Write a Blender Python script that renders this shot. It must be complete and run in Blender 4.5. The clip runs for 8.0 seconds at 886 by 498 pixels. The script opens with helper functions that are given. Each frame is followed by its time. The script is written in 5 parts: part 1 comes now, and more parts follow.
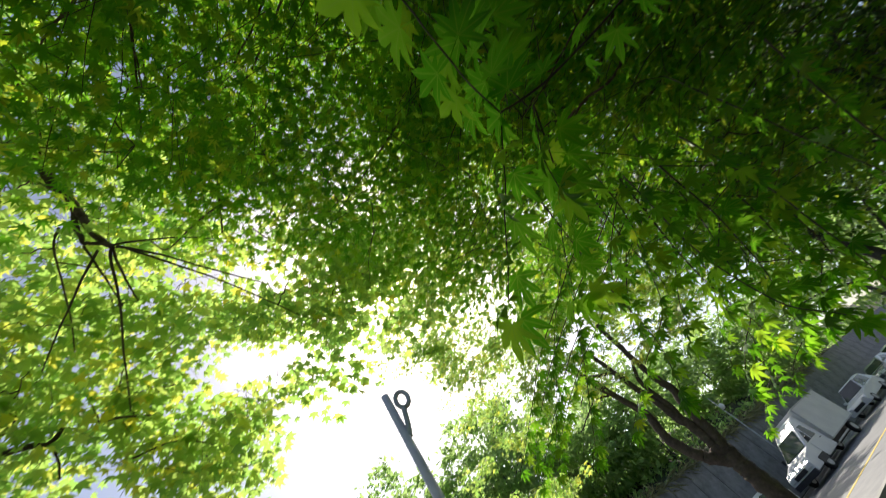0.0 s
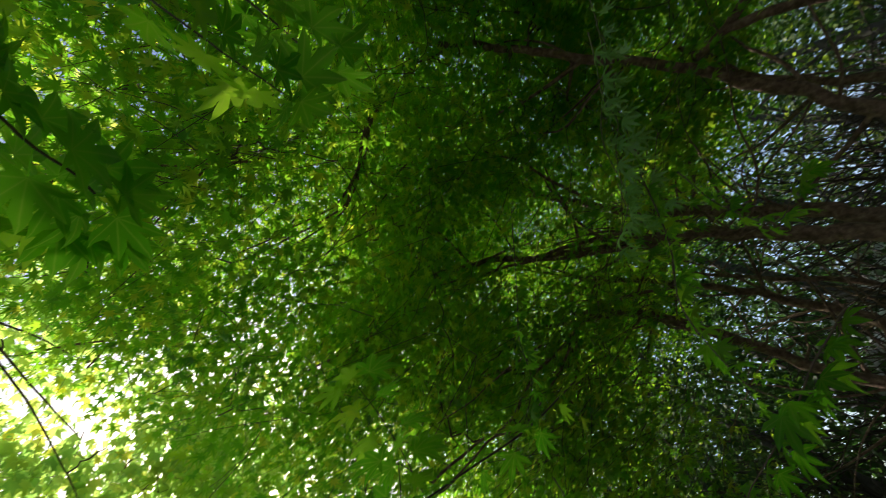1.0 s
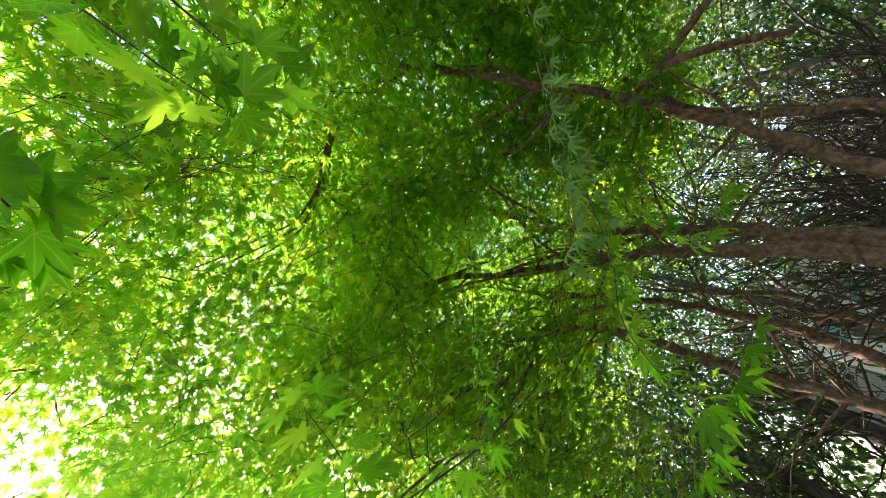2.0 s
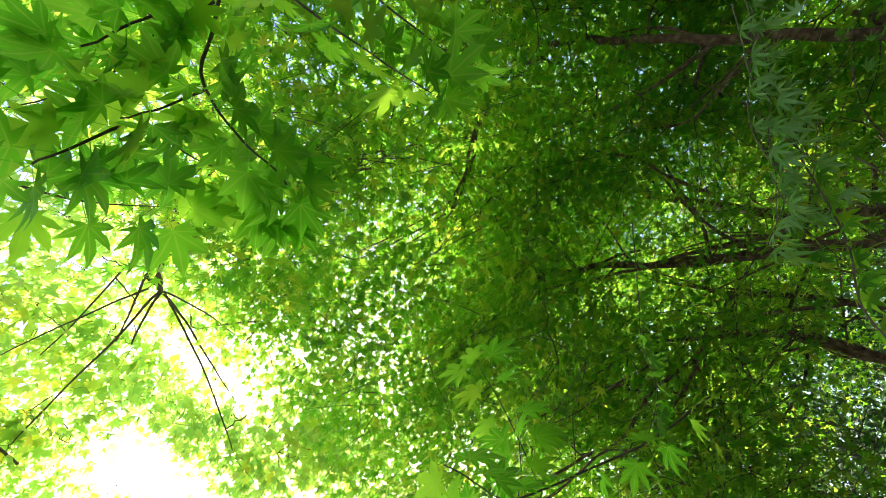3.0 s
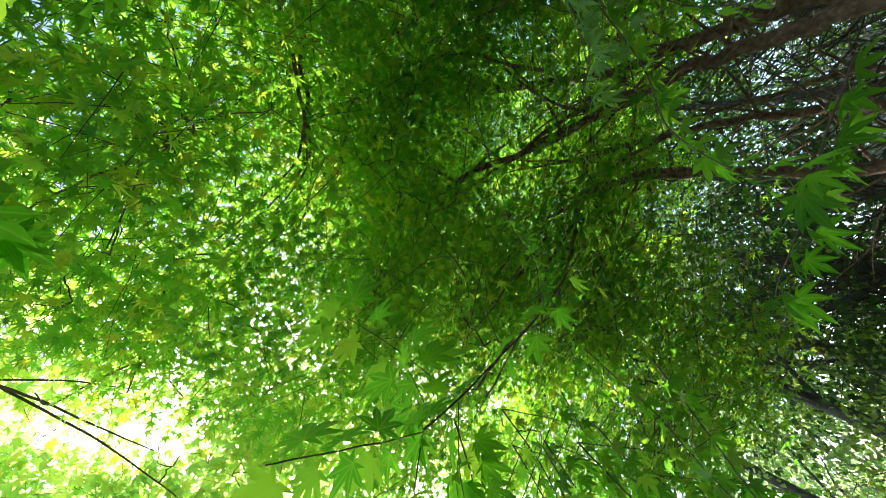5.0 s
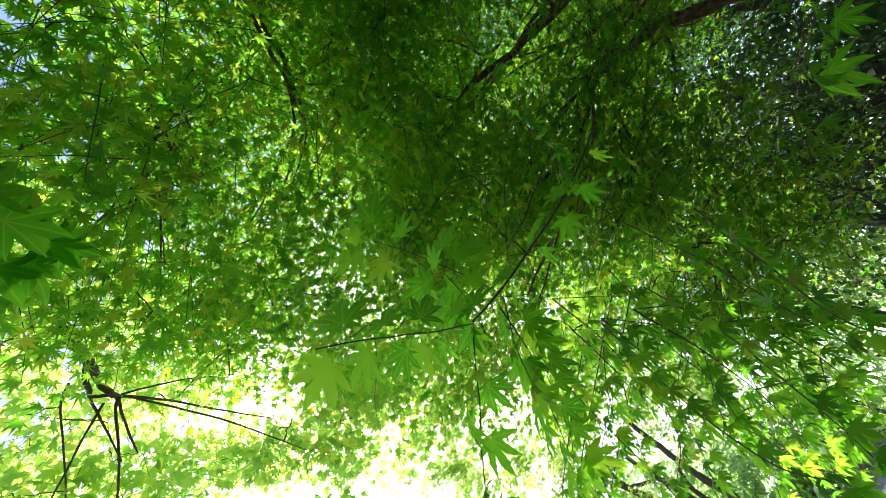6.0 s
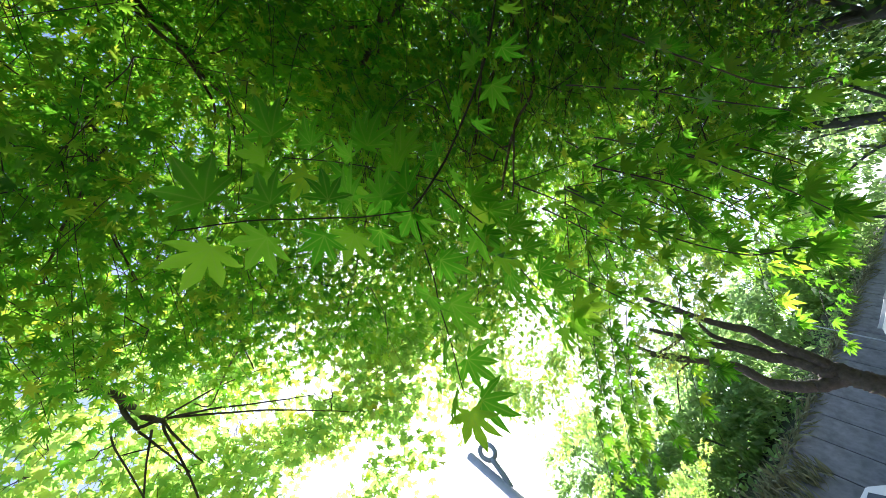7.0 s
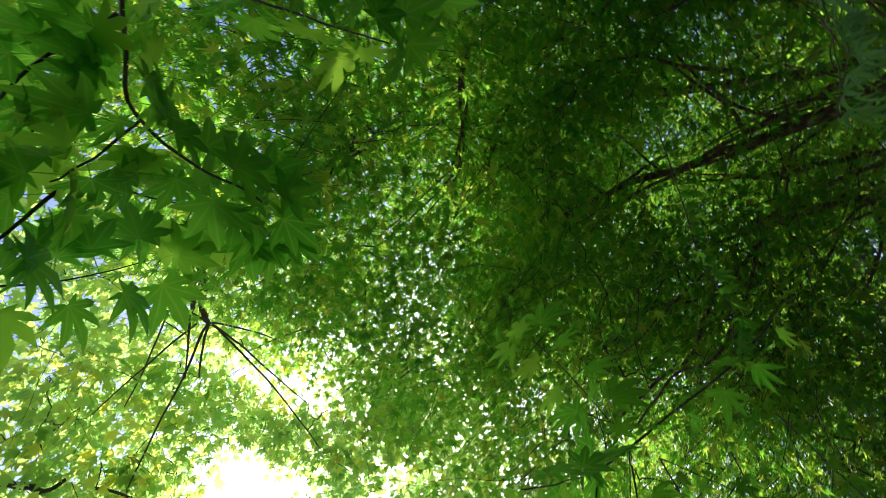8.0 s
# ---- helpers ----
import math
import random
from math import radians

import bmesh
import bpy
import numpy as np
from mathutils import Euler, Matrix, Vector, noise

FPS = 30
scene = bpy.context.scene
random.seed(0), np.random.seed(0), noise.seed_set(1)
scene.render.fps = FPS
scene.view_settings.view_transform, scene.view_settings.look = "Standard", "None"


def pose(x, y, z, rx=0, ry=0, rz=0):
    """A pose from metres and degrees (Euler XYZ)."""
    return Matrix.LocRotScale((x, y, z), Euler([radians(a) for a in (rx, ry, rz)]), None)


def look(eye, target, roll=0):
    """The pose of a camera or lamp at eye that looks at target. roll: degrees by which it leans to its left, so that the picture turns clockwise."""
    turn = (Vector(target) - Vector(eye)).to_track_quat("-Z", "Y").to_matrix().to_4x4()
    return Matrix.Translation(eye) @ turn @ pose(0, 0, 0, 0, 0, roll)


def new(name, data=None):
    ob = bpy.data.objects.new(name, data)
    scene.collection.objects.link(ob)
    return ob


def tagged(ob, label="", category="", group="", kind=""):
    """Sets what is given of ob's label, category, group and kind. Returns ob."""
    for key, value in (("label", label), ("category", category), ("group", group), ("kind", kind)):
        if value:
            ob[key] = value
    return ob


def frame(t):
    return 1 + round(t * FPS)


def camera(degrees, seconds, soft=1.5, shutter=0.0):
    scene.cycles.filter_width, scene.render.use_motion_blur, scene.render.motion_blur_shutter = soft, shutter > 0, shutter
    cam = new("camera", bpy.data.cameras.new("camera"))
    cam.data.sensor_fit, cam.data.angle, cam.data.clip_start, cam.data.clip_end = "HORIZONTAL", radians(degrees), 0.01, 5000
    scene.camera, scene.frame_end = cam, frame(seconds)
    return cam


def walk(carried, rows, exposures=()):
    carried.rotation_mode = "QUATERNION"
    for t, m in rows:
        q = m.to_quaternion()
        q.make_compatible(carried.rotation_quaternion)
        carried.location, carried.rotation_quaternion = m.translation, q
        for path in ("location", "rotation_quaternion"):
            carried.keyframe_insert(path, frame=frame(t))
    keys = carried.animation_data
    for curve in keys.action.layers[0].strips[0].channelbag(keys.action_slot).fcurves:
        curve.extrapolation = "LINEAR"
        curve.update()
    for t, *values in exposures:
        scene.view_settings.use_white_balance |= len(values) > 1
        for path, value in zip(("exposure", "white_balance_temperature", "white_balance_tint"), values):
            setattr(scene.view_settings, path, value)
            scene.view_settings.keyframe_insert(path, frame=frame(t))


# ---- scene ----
# A footway under Japanese maples; the camera turns about where it stands. x east, y north, the eye near (0, 0, 1.5).
cam = camera(100.36, 8.0, soft=0.35, shutter=0.1)
PATH = [
    (0.0, pose(-0.227, -0.020, 1.541, 148.34, 30.94, 103.19)),
    (0.2, pose(-0.188, -0.019, 1.577, 156.01, 34.98, 99.82)),
    (0.5, pose(-0.030, -0.034, 1.538, 159.09, 28.58, 88.45)),
    (1.0, pose(0.123, -0.041, 1.526, 165.00, 28.82, 69.51)),
    (1.2, pose(0.166, -0.044, 1.604, 167.87, 34.59, 66.84)),
    (2.3, pose(0.114, -0.014, 1.475, 166.36, 32.23, 69.83)),
    (2.5, pose(0.104, -0.023, 1.495, 167.49, 28.24, 72.45)),
    (2.9, pose(0.080, -0.075, 1.494, 166.97, 13.56, 72.01)),
    (3.0, pose(0.075, -0.093, 1.509, 167.02, 14.03, 72.17)),
    (3.5, pose(0.079, -0.088, 1.518, 167.31, 15.38, 72.25)),
    (4.0, pose(0.090, -0.073, 1.512, 167.91, 16.71, 73.33)),
    (4.4, pose(0.111, 0.012, 1.540, 165.77, 27.27, 75.45)),
    (4.5, pose(0.107, 0.012, 1.566, 164.73, 30.03, 76.27)),
    (5.0, pose(0.049, 0.068, 1.547, 165.21, 33.49, 89.70)),
    (5.2, pose(0.021, 0.078, 1.533, 165.84, 33.05, 95.78)),
    (6.3, pose(-0.051, 0.084, 1.500, 167.46, 32.97, 115.25)),
    (6.5, pose(-0.088, 0.095, 1.486, 168.54, 34.29, 120.32)),
    (7.0, pose(-0.173, 0.106, 1.454, 170.22, 36.66, 130.83)),
    (7.2, pose(-0.176, 0.100, 1.502, 169.44, 35.94, 127.97)),
    (7.5, pose(-0.042, 0.046, 1.513, 166.72, 29.63, 115.04)),
    (7.8, pose(0.035, -0.006, 1.596, 165.07, 19.67, 99.10)),
    (8.0, pose(0.087, -0.057, 1.599, 165.07, 14.13, 88.37)),
]
EXPOSURES = [(0.0, 0.24, 6800, 12), (0.3, -0.05, 6900, 12), (0.5, 0.00, 6900, 12), (0.8, 0.35, 6900, 10), (1.2, 1.25, 6900, 10), (2.3, 2.75, 7100, 23), (2.7, 2.75, 7100, 23),
             (3.1, 2.08, 6300, 12), (3.5, 1.80, 6000, 4), (4.2, 1.90, 6100, 5), (5.0, 2.03, 6300, 11), (6.5, 1.40, 6200, 11), (7.2, 1.20, 5900, 15), (7.6, 0.85, 5900, 17), (8.0, 1.06, 5900, 20)]
walk(cam, PATH, EXPOSURES)

# ---- light ----
SUN_AZ, SUN_EL = radians(-75.5), radians(48.6)
sun_dir = Vector((math.sin(SUN_AZ) * math.cos(SUN_EL), math.cos(SUN_AZ) * math.cos(SUN_EL), math.sin(SUN_EL)))
world = bpy.data.worlds.new("sky")
scene.world = world
world.use_nodes = True
wn = world.node_tree
sky = wn.nodes.new("ShaderNodeTexSky")
sky.sky_type, sky.sun_disc = "NISHITA", False
sky.sun_elevation, sky.sun_rotation = SUN_EL, SUN_AZ
sky.air_density, sky.dust_density = 1.0, 2.5
wn.nodes["Background"].inputs["Strength"].default_value = 0.15
wn.links.new(sky.outputs["Color"], wn.nodes["Background"].inputs["Color"])
sun = new("sun", bpy.data.lights.new("sun", "SUN"))
sun.data.energy, sun.data.angle, sun.data.color = 5.0, radians(0.55), (1.0, 0.95, 0.86)
sun.matrix_world = look(sun_dir * 60, (0, 0, 0))


# ---- materials ----
def node_material(name):
    m = bpy.data.materials.new(name)
    m.use_nodes = True
    nt = m.node_tree
    return m, nt, nt.nodes["Principled BSDF"], nt.nodes["Material Output"]


def ramp(nt, source, stops):
    r = nt.nodes.new("ShaderNodeValToRGB")
    while len(r.color_ramp.elements) < len(stops):
        r.color_ramp.elements.new(0.5)
    for e, (p, c) in zip(r.color_ramp.elements, stops):
        e.position, e.color = p, (*c, 1)
    nt.links.new(source, r.inputs["Fac"])
    return r.outputs["Color"]


def noise_tex(nt, scale, detail=4.0, coords="Object", rough=0.6):
    tc = nt.nodes.new("ShaderNodeTexCoord")
    n = nt.nodes.new("ShaderNodeTexNoise")
    n.inputs["Scale"].default_value, n.inputs["Detail"].default_value, n.inputs["Roughness"].default_value = scale, detail, rough
    nt.links.new(tc.outputs[coords], n.inputs["Vector"])
    return n.outputs["Fac"]


def bump(nt, bsdf, height, strength, distance):
    b = nt.nodes.new("ShaderNodeBump")
    b.inputs["Strength"].default_value, b.inputs["Distance"].default_value = strength, distance
    nt.links.new(height, b.inputs["Height"])
    nt.links.new(b.outputs["Normal"], bsdf.inputs["Normal"])


def surface(name, stops, scale, rough=0.8, metal=0.0, fine=0.0, bump_strength=0.3, bump_distance=0.01):
    """An opaque surface: colour by noise at one scale, relief by a finer one."""
    m, nt, b, _ = node_material(name)
    nt.links.new(ramp(nt, noise_tex(nt, scale), stops), b.inputs["Base Color"])
    b.inputs["Roughness"].default_value, b.inputs["Metallic"].default_value = rough, metal
    if fine:
        bump(nt, b, noise_tex(nt, fine, 6), bump_strength, bump_distance)
    return m


def leaf_material(name, upper, through_light, by_object=False, share=0.6, gloss=0.45, sheen=0.5, sun_patches=0.0):
    """Thin leaves: a waxy upper face and light that comes through; each leaf takes its own tint, and yellower areas
    stand in for sunlit sprays.
    """
    m, nt, b, out = node_material(name)
    if by_object:
        rnd = nt.nodes.new("ShaderNodeObjectInfo").outputs["Random"]
    else:
        rnd = nt.nodes.new("ShaderNodeNewGeometry").outputs["Random Per Island"]
    mott = noise_tex(nt, 2.2 if by_object else 60.0, 3)
    mix = nt.nodes.new("ShaderNodeMath")
    mix.operation = "MULTIPLY_ADD"
    mix.inputs[1].default_value = 0.22
    nt.links.new(mott, mix.inputs[0])
    sub = nt.nodes.new("ShaderNodeMath")
    sub.operation = "MULTIPLY_ADD"
    sub.inputs[1].default_value, sub.inputs[2].default_value = 0.9, -0.06
    nt.links.new(rnd, sub.inputs[0])
    # Broad noise shifts the tint to yellow where sprays should look sunlit.
    turned = nt.nodes.new("ShaderNodeMath")
    turned.operation = "MULTIPLY_ADD"
    turned.inputs[1].default_value = sun_patches
    nt.links.new(noise_tex(nt, 1.1, 2), turned.inputs[0])
    level = nt.nodes.new("ShaderNodeMath")
    level.operation = "SUBTRACT"
    level.inputs[1].default_value = sun_patches / 2
    nt.links.new(sub.outputs[0], level.inputs[0])
    nt.links.new(level.outputs[0], turned.inputs[2])
    nt.links.new(turned.outputs[0], mix.inputs[2])
    def ribbed(colour, pale):
        """Near leaves show paler ribs."""
        if not by_object:
            return colour
        at_rib = nt.nodes.new("ShaderNodeAttribute")
        at_rib.attribute_name = "rib"
        sharp = nt.nodes.new("ShaderNodeMath")
        sharp.operation = "POWER"
        sharp.inputs[1].default_value = 9.0
        nt.links.new(at_rib.outputs["Fac"], sharp.inputs[0])
        blend = nt.nodes.new("ShaderNodeMix")
        blend.data_type = "RGBA"
        blend.inputs["B"].default_value = (*pale, 1)
        nt.links.new(sharp.outputs[0], blend.inputs["Factor"])
        nt.links.new(colour, blend.inputs["A"])
        return blend.outputs["Result"]

    nt.links.new(ribbed(ramp(nt, mix.outputs[0], upper), (0.06, 0.14, 0.025)), b.inputs["Base Color"])
    b.inputs["Roughness"].default_value, b.inputs["Specular IOR Level"].default_value = gloss, sheen
    tr = nt.nodes.new("ShaderNodeBsdfTranslucent")
    nt.links.new(ribbed(ramp(nt, mix.outputs[0], through_light), (0.42, 0.68, 0.06)), tr.inputs["Color"])
    ms = nt.nodes.new("ShaderNodeMixShader")
    ms.inputs["Fac"].default_value = share
    nt.links.new(b.outputs[0], ms.inputs[1])
    nt.links.new(tr.outputs[0], ms.inputs[2])
    nt.links.new(ms.outputs[0], out.inputs["Surface"])
    return m


MAPLE_UP = [(0.0, (0.014, 0.078, 0.008)), (0.55, (0.024, 0.115, 0.012)), (0.92, (0.06, 0.15, 0.016)), (1.0, (0.16, 0.19, 0.02))]
# The yellowest stop stands in for leaves with the sun behind them.
MAPLE_THROUGH = [(0.0, (0.17, 0.53, 0.025)), (0.5, (0.32, 0.66, 0.035)), (0.82, (0.52, 0.76, 0.05)), (0.96, (0.78, 0.79, 0.06))]
BROAD_UP = [(0.0, (0.035, 0.085, 0.010)), (0.6, (0.065, 0.12, 0.013)), (1.0, (0.13, 0.16, 0.015))]
BROAD_THROUGH = [(0.0, (0.31, 0.57, 0.12)), (0.5, (0.49, 0.71, 0.16)), (0.85, (0.67, 0.79, 0.17)), (1.0, (0.86, 0.81, 0.10))]
maple_leaf = leaf_material("maple_leaf", MAPLE_UP, MAPLE_THROUGH)
NEAR_THROUGH = [(0.0, (0.15, 0.52, 0.018)), (0.6, (0.26, 0.64, 0.028)), (0.9, (0.45, 0.73, 0.04)), (1.0, (0.72, 0.74, 0.035))]
maple_leaf_near = leaf_material("maple_leaf_near", MAPLE_UP, NEAR_THROUGH, by_object=True, share=0.68, gloss=0.6, sheen=0.25)
# Paler colours stand in for skylight reflected off the hanging sprays.
pale_leaf = leaf_material("pale_leaf", [(0, (0.09, 0.21, 0.06)), (1, (0.15, 0.29, 0.09))], [(0, (0.24, 0.52, 0.09)), (1, (0.40, 0.64, 0.13))], by_object=True, share=0.5)
yellow_leaf = leaf_material("yellow_leaf", [(0, (0.35, 0.30, 0.03)), (1, (0.40, 0.34, 0.04))], [(0, (0.80, 0.70, 0.05)), (1, (0.85, 0.75, 0.06))], by_object=True)
broad_leaf = leaf_material("broad_leaf", BROAD_UP, BROAD_THROUGH, share=0.72, sun_patches=1.1)
wood_leaf = leaf_material("wood_leaf", [(0, (0.018, 0.045, 0.015)), (1, (0.045, 0.09, 0.025))], [(0, (0.05, 0.18, 0.025)), (1, (0.15, 0.30, 0.045))], share=0.28, gloss=0.7)
# Lit copy of wood_leaf: sun on parts of the grove is put into its colour.
sunlit_leaf = leaf_material("sunlit_leaf", [(0, (0.05, 0.10, 0.02)), (1, (0.13, 0.18, 0.03))], [(0, (0.24, 0.46, 0.04)), (1, (0.48, 0.60, 0.06))], share=0.5)
# Paler than wood_leaf: the haze over the slope is put into the colour.
bush_leaf = leaf_material("bush_leaf", [(0, (0.07, 0.14, 0.05)), (1, (0.15, 0.22, 0.08))], [(0, (0.36, 0.60, 0.18)), (1, (0.56, 0.74, 0.25))], share=0.65, gloss=0.6)
bark = surface("bark", [(0.25, (0.045, 0.028, 0.02)), (0.45, (0.12, 0.074, 0.052)), (0.58, (0.19, 0.125, 0.09)), (0.75, (0.30, 0.22, 0.165))], 26.0, 0.95, fine=70.0, bump_strength=1.0)
bark_grey = surface("bark_grey", [(0.3, (0.05, 0.045, 0.045)), (0.7, (0.13, 0.12, 0.12))], 9.0, 0.9, fine=50.0, bump_strength=0.6)
bark_dark = surface("bark_dark", [(0.25, (0.05, 0.036, 0.028)), (0.6, (0.11, 0.08, 0.065)), (0.8, (0.18, 0.14, 0.115))], 12.0, 0.9, fine=60.0, bump_strength=0.7)
twig_bark = surface("twig_bark", [(0.3, (0.04, 0.027, 0.02)), (0.7, (0.11, 0.066, 0.045))], 30.0, 0.7, fine=150.0)
green_twig = surface("green_twig", [(0.3, (0.06, 0.07, 0.02)), (0.7, (0.12, 0.08, 0.04))], 40.0, 0.6)
# Darker copy of twig_bark: the thicket's backlit look is put into the colour.
backlit_bark = surface("backlit_bark", [(0.3, (0.022, 0.016, 0.012)), (0.7, (0.06, 0.042, 0.032))], 24.0, 0.8, fine=120.0)
dry_grass = surface("dry_grass", [(0.3, (0.16, 0.17, 0.07)), (0.7, (0.30, 0.28, 0.14))], 3.0, 0.8)
soil = surface("soil", [(0.3, (0.025, 0.022, 0.016)), (0.5, (0.04, 0.045, 0.022)), (0.7, (0.025, 0.055, 0.014))], 1.5, 0.95, fine=25.0, bump_strength=0.6, bump_distance=0.03)
asphalt = surface("asphalt", [(0.3, (0.15, 0.155, 0.165)), (0.7, (0.21, 0.213, 0.22))], 2.0, 0.55, fine=90.0)
concrete = surface("concrete", [(0.3, (0.22, 0.22, 0.21)), (0.7, (0.36, 0.36, 0.35))], 1.2, 0.85, fine=40.0)
dark_stone = surface("dark_stone", [(0.3, (0.15, 0.15, 0.155)), (0.7, (0.28, 0.28, 0.29))], 2.4, 0.8, fine=30.0)
white_wall = surface("white_wall", [(0.3, (0.72, 0.73, 0.75)), (0.7, (0.82, 0.82, 0.82))], 0.8, 0.7, fine=60.0, bump_strength=0.1)
frame_grey = surface("frame_grey", [(0.3, (0.55, 0.56, 0.58)), (0.7, (0.66, 0.67, 0.68))], 3.0, 0.5)
white_paint = surface("white_paint", [(0.3, (0.70, 0.71, 0.72)), (0.7, (0.80, 0.80, 0.80))], 1.0, 0.25)
silver_paint = surface("silver_paint", [(0.3, (0.32, 0.35, 0.40)), (0.7, (0.42, 0.45, 0.50))], 1.0, 0.25, metal=0.5)
box_paint = surface("box_paint", [(0.3, (0.58, 0.58, 0.57)), (0.7, (0.70, 0.70, 0.68))], 1.2, 0.5)
rubber = surface("rubber", [(0.3, (0.015, 0.015, 0.016)), (0.7, (0.03, 0.03, 0.03))], 8.0, 0.8)
dark_trim = surface("dark_trim", [(0.3, (0.03, 0.03, 0.035)), (0.7, (0.05, 0.05, 0.055))], 5.0, 0.5)
steel = surface("steel", [(0.3, (0.38, 0.39, 0.40)), (0.7, (0.52, 0.53, 0.54))], 5.0, 0.45, metal=0.6)
lamp_grey = surface("lamp_grey", [(0.3, (0.36, 0.36, 0.37)), (0.7, (0.48, 0.48, 0.49))], 4.0, 0.6, fine=40.0, bump_strength=0.15)
line_paint = surface("line_paint", [(0.3, (0.55, 0.38, 0.06)), (0.7, (0.65, 0.47, 0.10))], 6.0, 0.7)
curtain = surface("curtain", [(0.3, (0.28, 0.24, 0.30)), (0.7, (0.38, 0.34, 0.40))], 4.0, 0.9)
dark_glass, _nt, _b, _o = node_material("dark_glass")
_nt.links.new(ramp(_nt, noise_tex(_nt, 1.0), [(0.3, (0.02, 0.03, 0.035)), (0.7, (0.04, 0.055, 0.06))]), _b.inputs["Base Color"])
_b.inputs["Roughness"].default_value, _b.inputs["IOR"].default_value = 0.06, 1.5
teal_glass, _nt, _b, _o = node_material("teal_glass")
_nt.links.new(ramp(_nt, noise_tex(_nt, 0.7), [(0.3, (0.10, 0.28, 0.32)), (0.7, (0.18, 0.40, 0.44))]), _b.inputs["Base Color"])
_b.inputs["Roughness"].default_value = 0.08
lamp_lens = surface("lamp_lens", [(0.3, (0.7, 0.7, 0.7)), (0.7, (0.8, 0.8, 0.8))], 5.0, 0.15)


# ---- mesh helpers ----
def link_mesh(name, verts, faces, material, parent=None, label="", smooth=False):
    me = bpy.data.meshes.new(name)
    me.from_pydata([tuple(v) for v in verts], [], [tuple(f) for f in faces])
    me.materials.append(material)
    if smooth:
        me.shade_smooth()
    ob = new(name, me)
    if parent:
        ob.parent = parent
    if label:
        tagged(ob, label)
    return ob


def part(name, bm, material, parent, label="", smooth=False):
    me = bpy.data.meshes.new(name)
    bm.to_mesh(me)
    bm.free()
    me.materials.append(material)
    if smooth:
        me.shade_smooth()
    ob = new(name, me)
    if parent:
        ob.parent = parent
    return tagged(ob, label)


def thing(name, label, category, at=(0, 0, 0), turn=0.0, group=""):
    e = new(name)
    e.matrix_world = pose(*at, 0, 0, turn)
    return tagged(e, label, category, group)


def big_mesh(name, co, tris, material, parent, kind=""):
    """A mesh from numpy arrays of points and triangles."""
    me = bpy.data.meshes.new(name)
    me.vertices.add(len(co))
    me.vertices.foreach_set("co", co.astype(np.float32).ravel())
    me.loops.add(tris.size)
    me.loops.foreach_set("vertex_index", tris.astype(np.int32).ravel())
    me.polygons.add(len(tris))
    me.polygons.foreach_set("loop_start", np.arange(0, tris.size, 3, dtype=np.int32))
    me.polygons.foreach_set("loop_total", np.full(len(tris), 3, dtype=np.int32))
    me.update(calc_edges=True)
    me.materials.append(material)
    ob = new(name, me)
    ob.parent = parent
    return tagged(ob, kind=kind)


def box(bm, x0, y0, z0, x1, y1, z1, bevel=0.0):
    m = Matrix.Translation(((x0 + x1) / 2, (y0 + y1) / 2, (z0 + z1) / 2)) @ Matrix.Diagonal((x1 - x0, y1 - y0, z1 - z0, 1))
    vs = bmesh.ops.create_cube(bm, size=1.0, matrix=m)["verts"]
    if bevel:
        es = {e for v in vs for e in v.link_edges}
        bmesh.ops.bevel(bm, geom=list(es), offset=bevel, segments=2, affect="EDGES", profile=0.6)
    return bm


def smooth_line(pts, per=6):
    """Points along a Catmull-Rom line through pts."""
    p = np.array(pts, float)
    q = np.vstack([2 * p[0] - p[1], p, 2 * p[-1] - p[-2]])
    out = []
    for i in range(1, len(q) - 2):
        for k in range(per):
            t = k / per
            out.append(0.5 * (2 * q[i] + (q[i + 1] - q[i - 1]) * t + (2 * q[i - 1] - 5 * q[i] + 4 * q[i + 1] - q[i + 2]) * t * t
                              + (3 * q[i] - q[i - 1] - 3 * q[i + 1] + q[i + 2]) * t ** 3))
    out.append(q[-2])
    return np.array(out)


def tube_arrays(line, radii, sides, wobble=0.0, rng=None):
    """A tapered tube along a line: points and triangles."""
    n = len(line)
    tan = np.gradient(line, axis=0)
    tan /= np.linalg.norm(tan, axis=1)[:, None] + 1e-9
    ref = np.array([0.31, 0.23, 0.92]) if abs(tan[:, 2]).mean() < 0.8 else np.array([0.9, 0.3, 0.1])
    a = np.cross(tan, ref)
    a /= np.linalg.norm(a, axis=1)[:, None]
    b = np.cross(tan, a)
    ang = np.linspace(0, 2 * np.pi, sides, endpoint=False)
    r = np.broadcast_to(np.asarray(radii, float)[:, None], (n, sides))
    if wobble:
        r = r * (1 + wobble * rng.standard_normal((n, sides)))
    co = line[:, None, :] + r[..., None] * (np.cos(ang)[None, :, None] * a[:, None, :] + np.sin(ang)[None, :, None] * b[:, None, :])
    tris = []
    i = np.arange(n - 1)[:, None] * sides
    j = np.arange(sides)[None, :]
    k = (j + 1) % sides
    q0, q1, q2, q3 = i + j, i + k, i + sides + k, i + sides + j
    tris = np.concatenate([np.stack([q0, q1, q2], -1).reshape(-1, 3), np.stack([q0, q2, q3], -1).reshape(-1, 3)])
    cap = np.array([[(n - 1) * sides, (n - 1) * sides + m, (n - 1) * sides + m + 1] for m in range(1, sides - 1)])
    return co.reshape(-1, 3), np.concatenate([tris, cap])


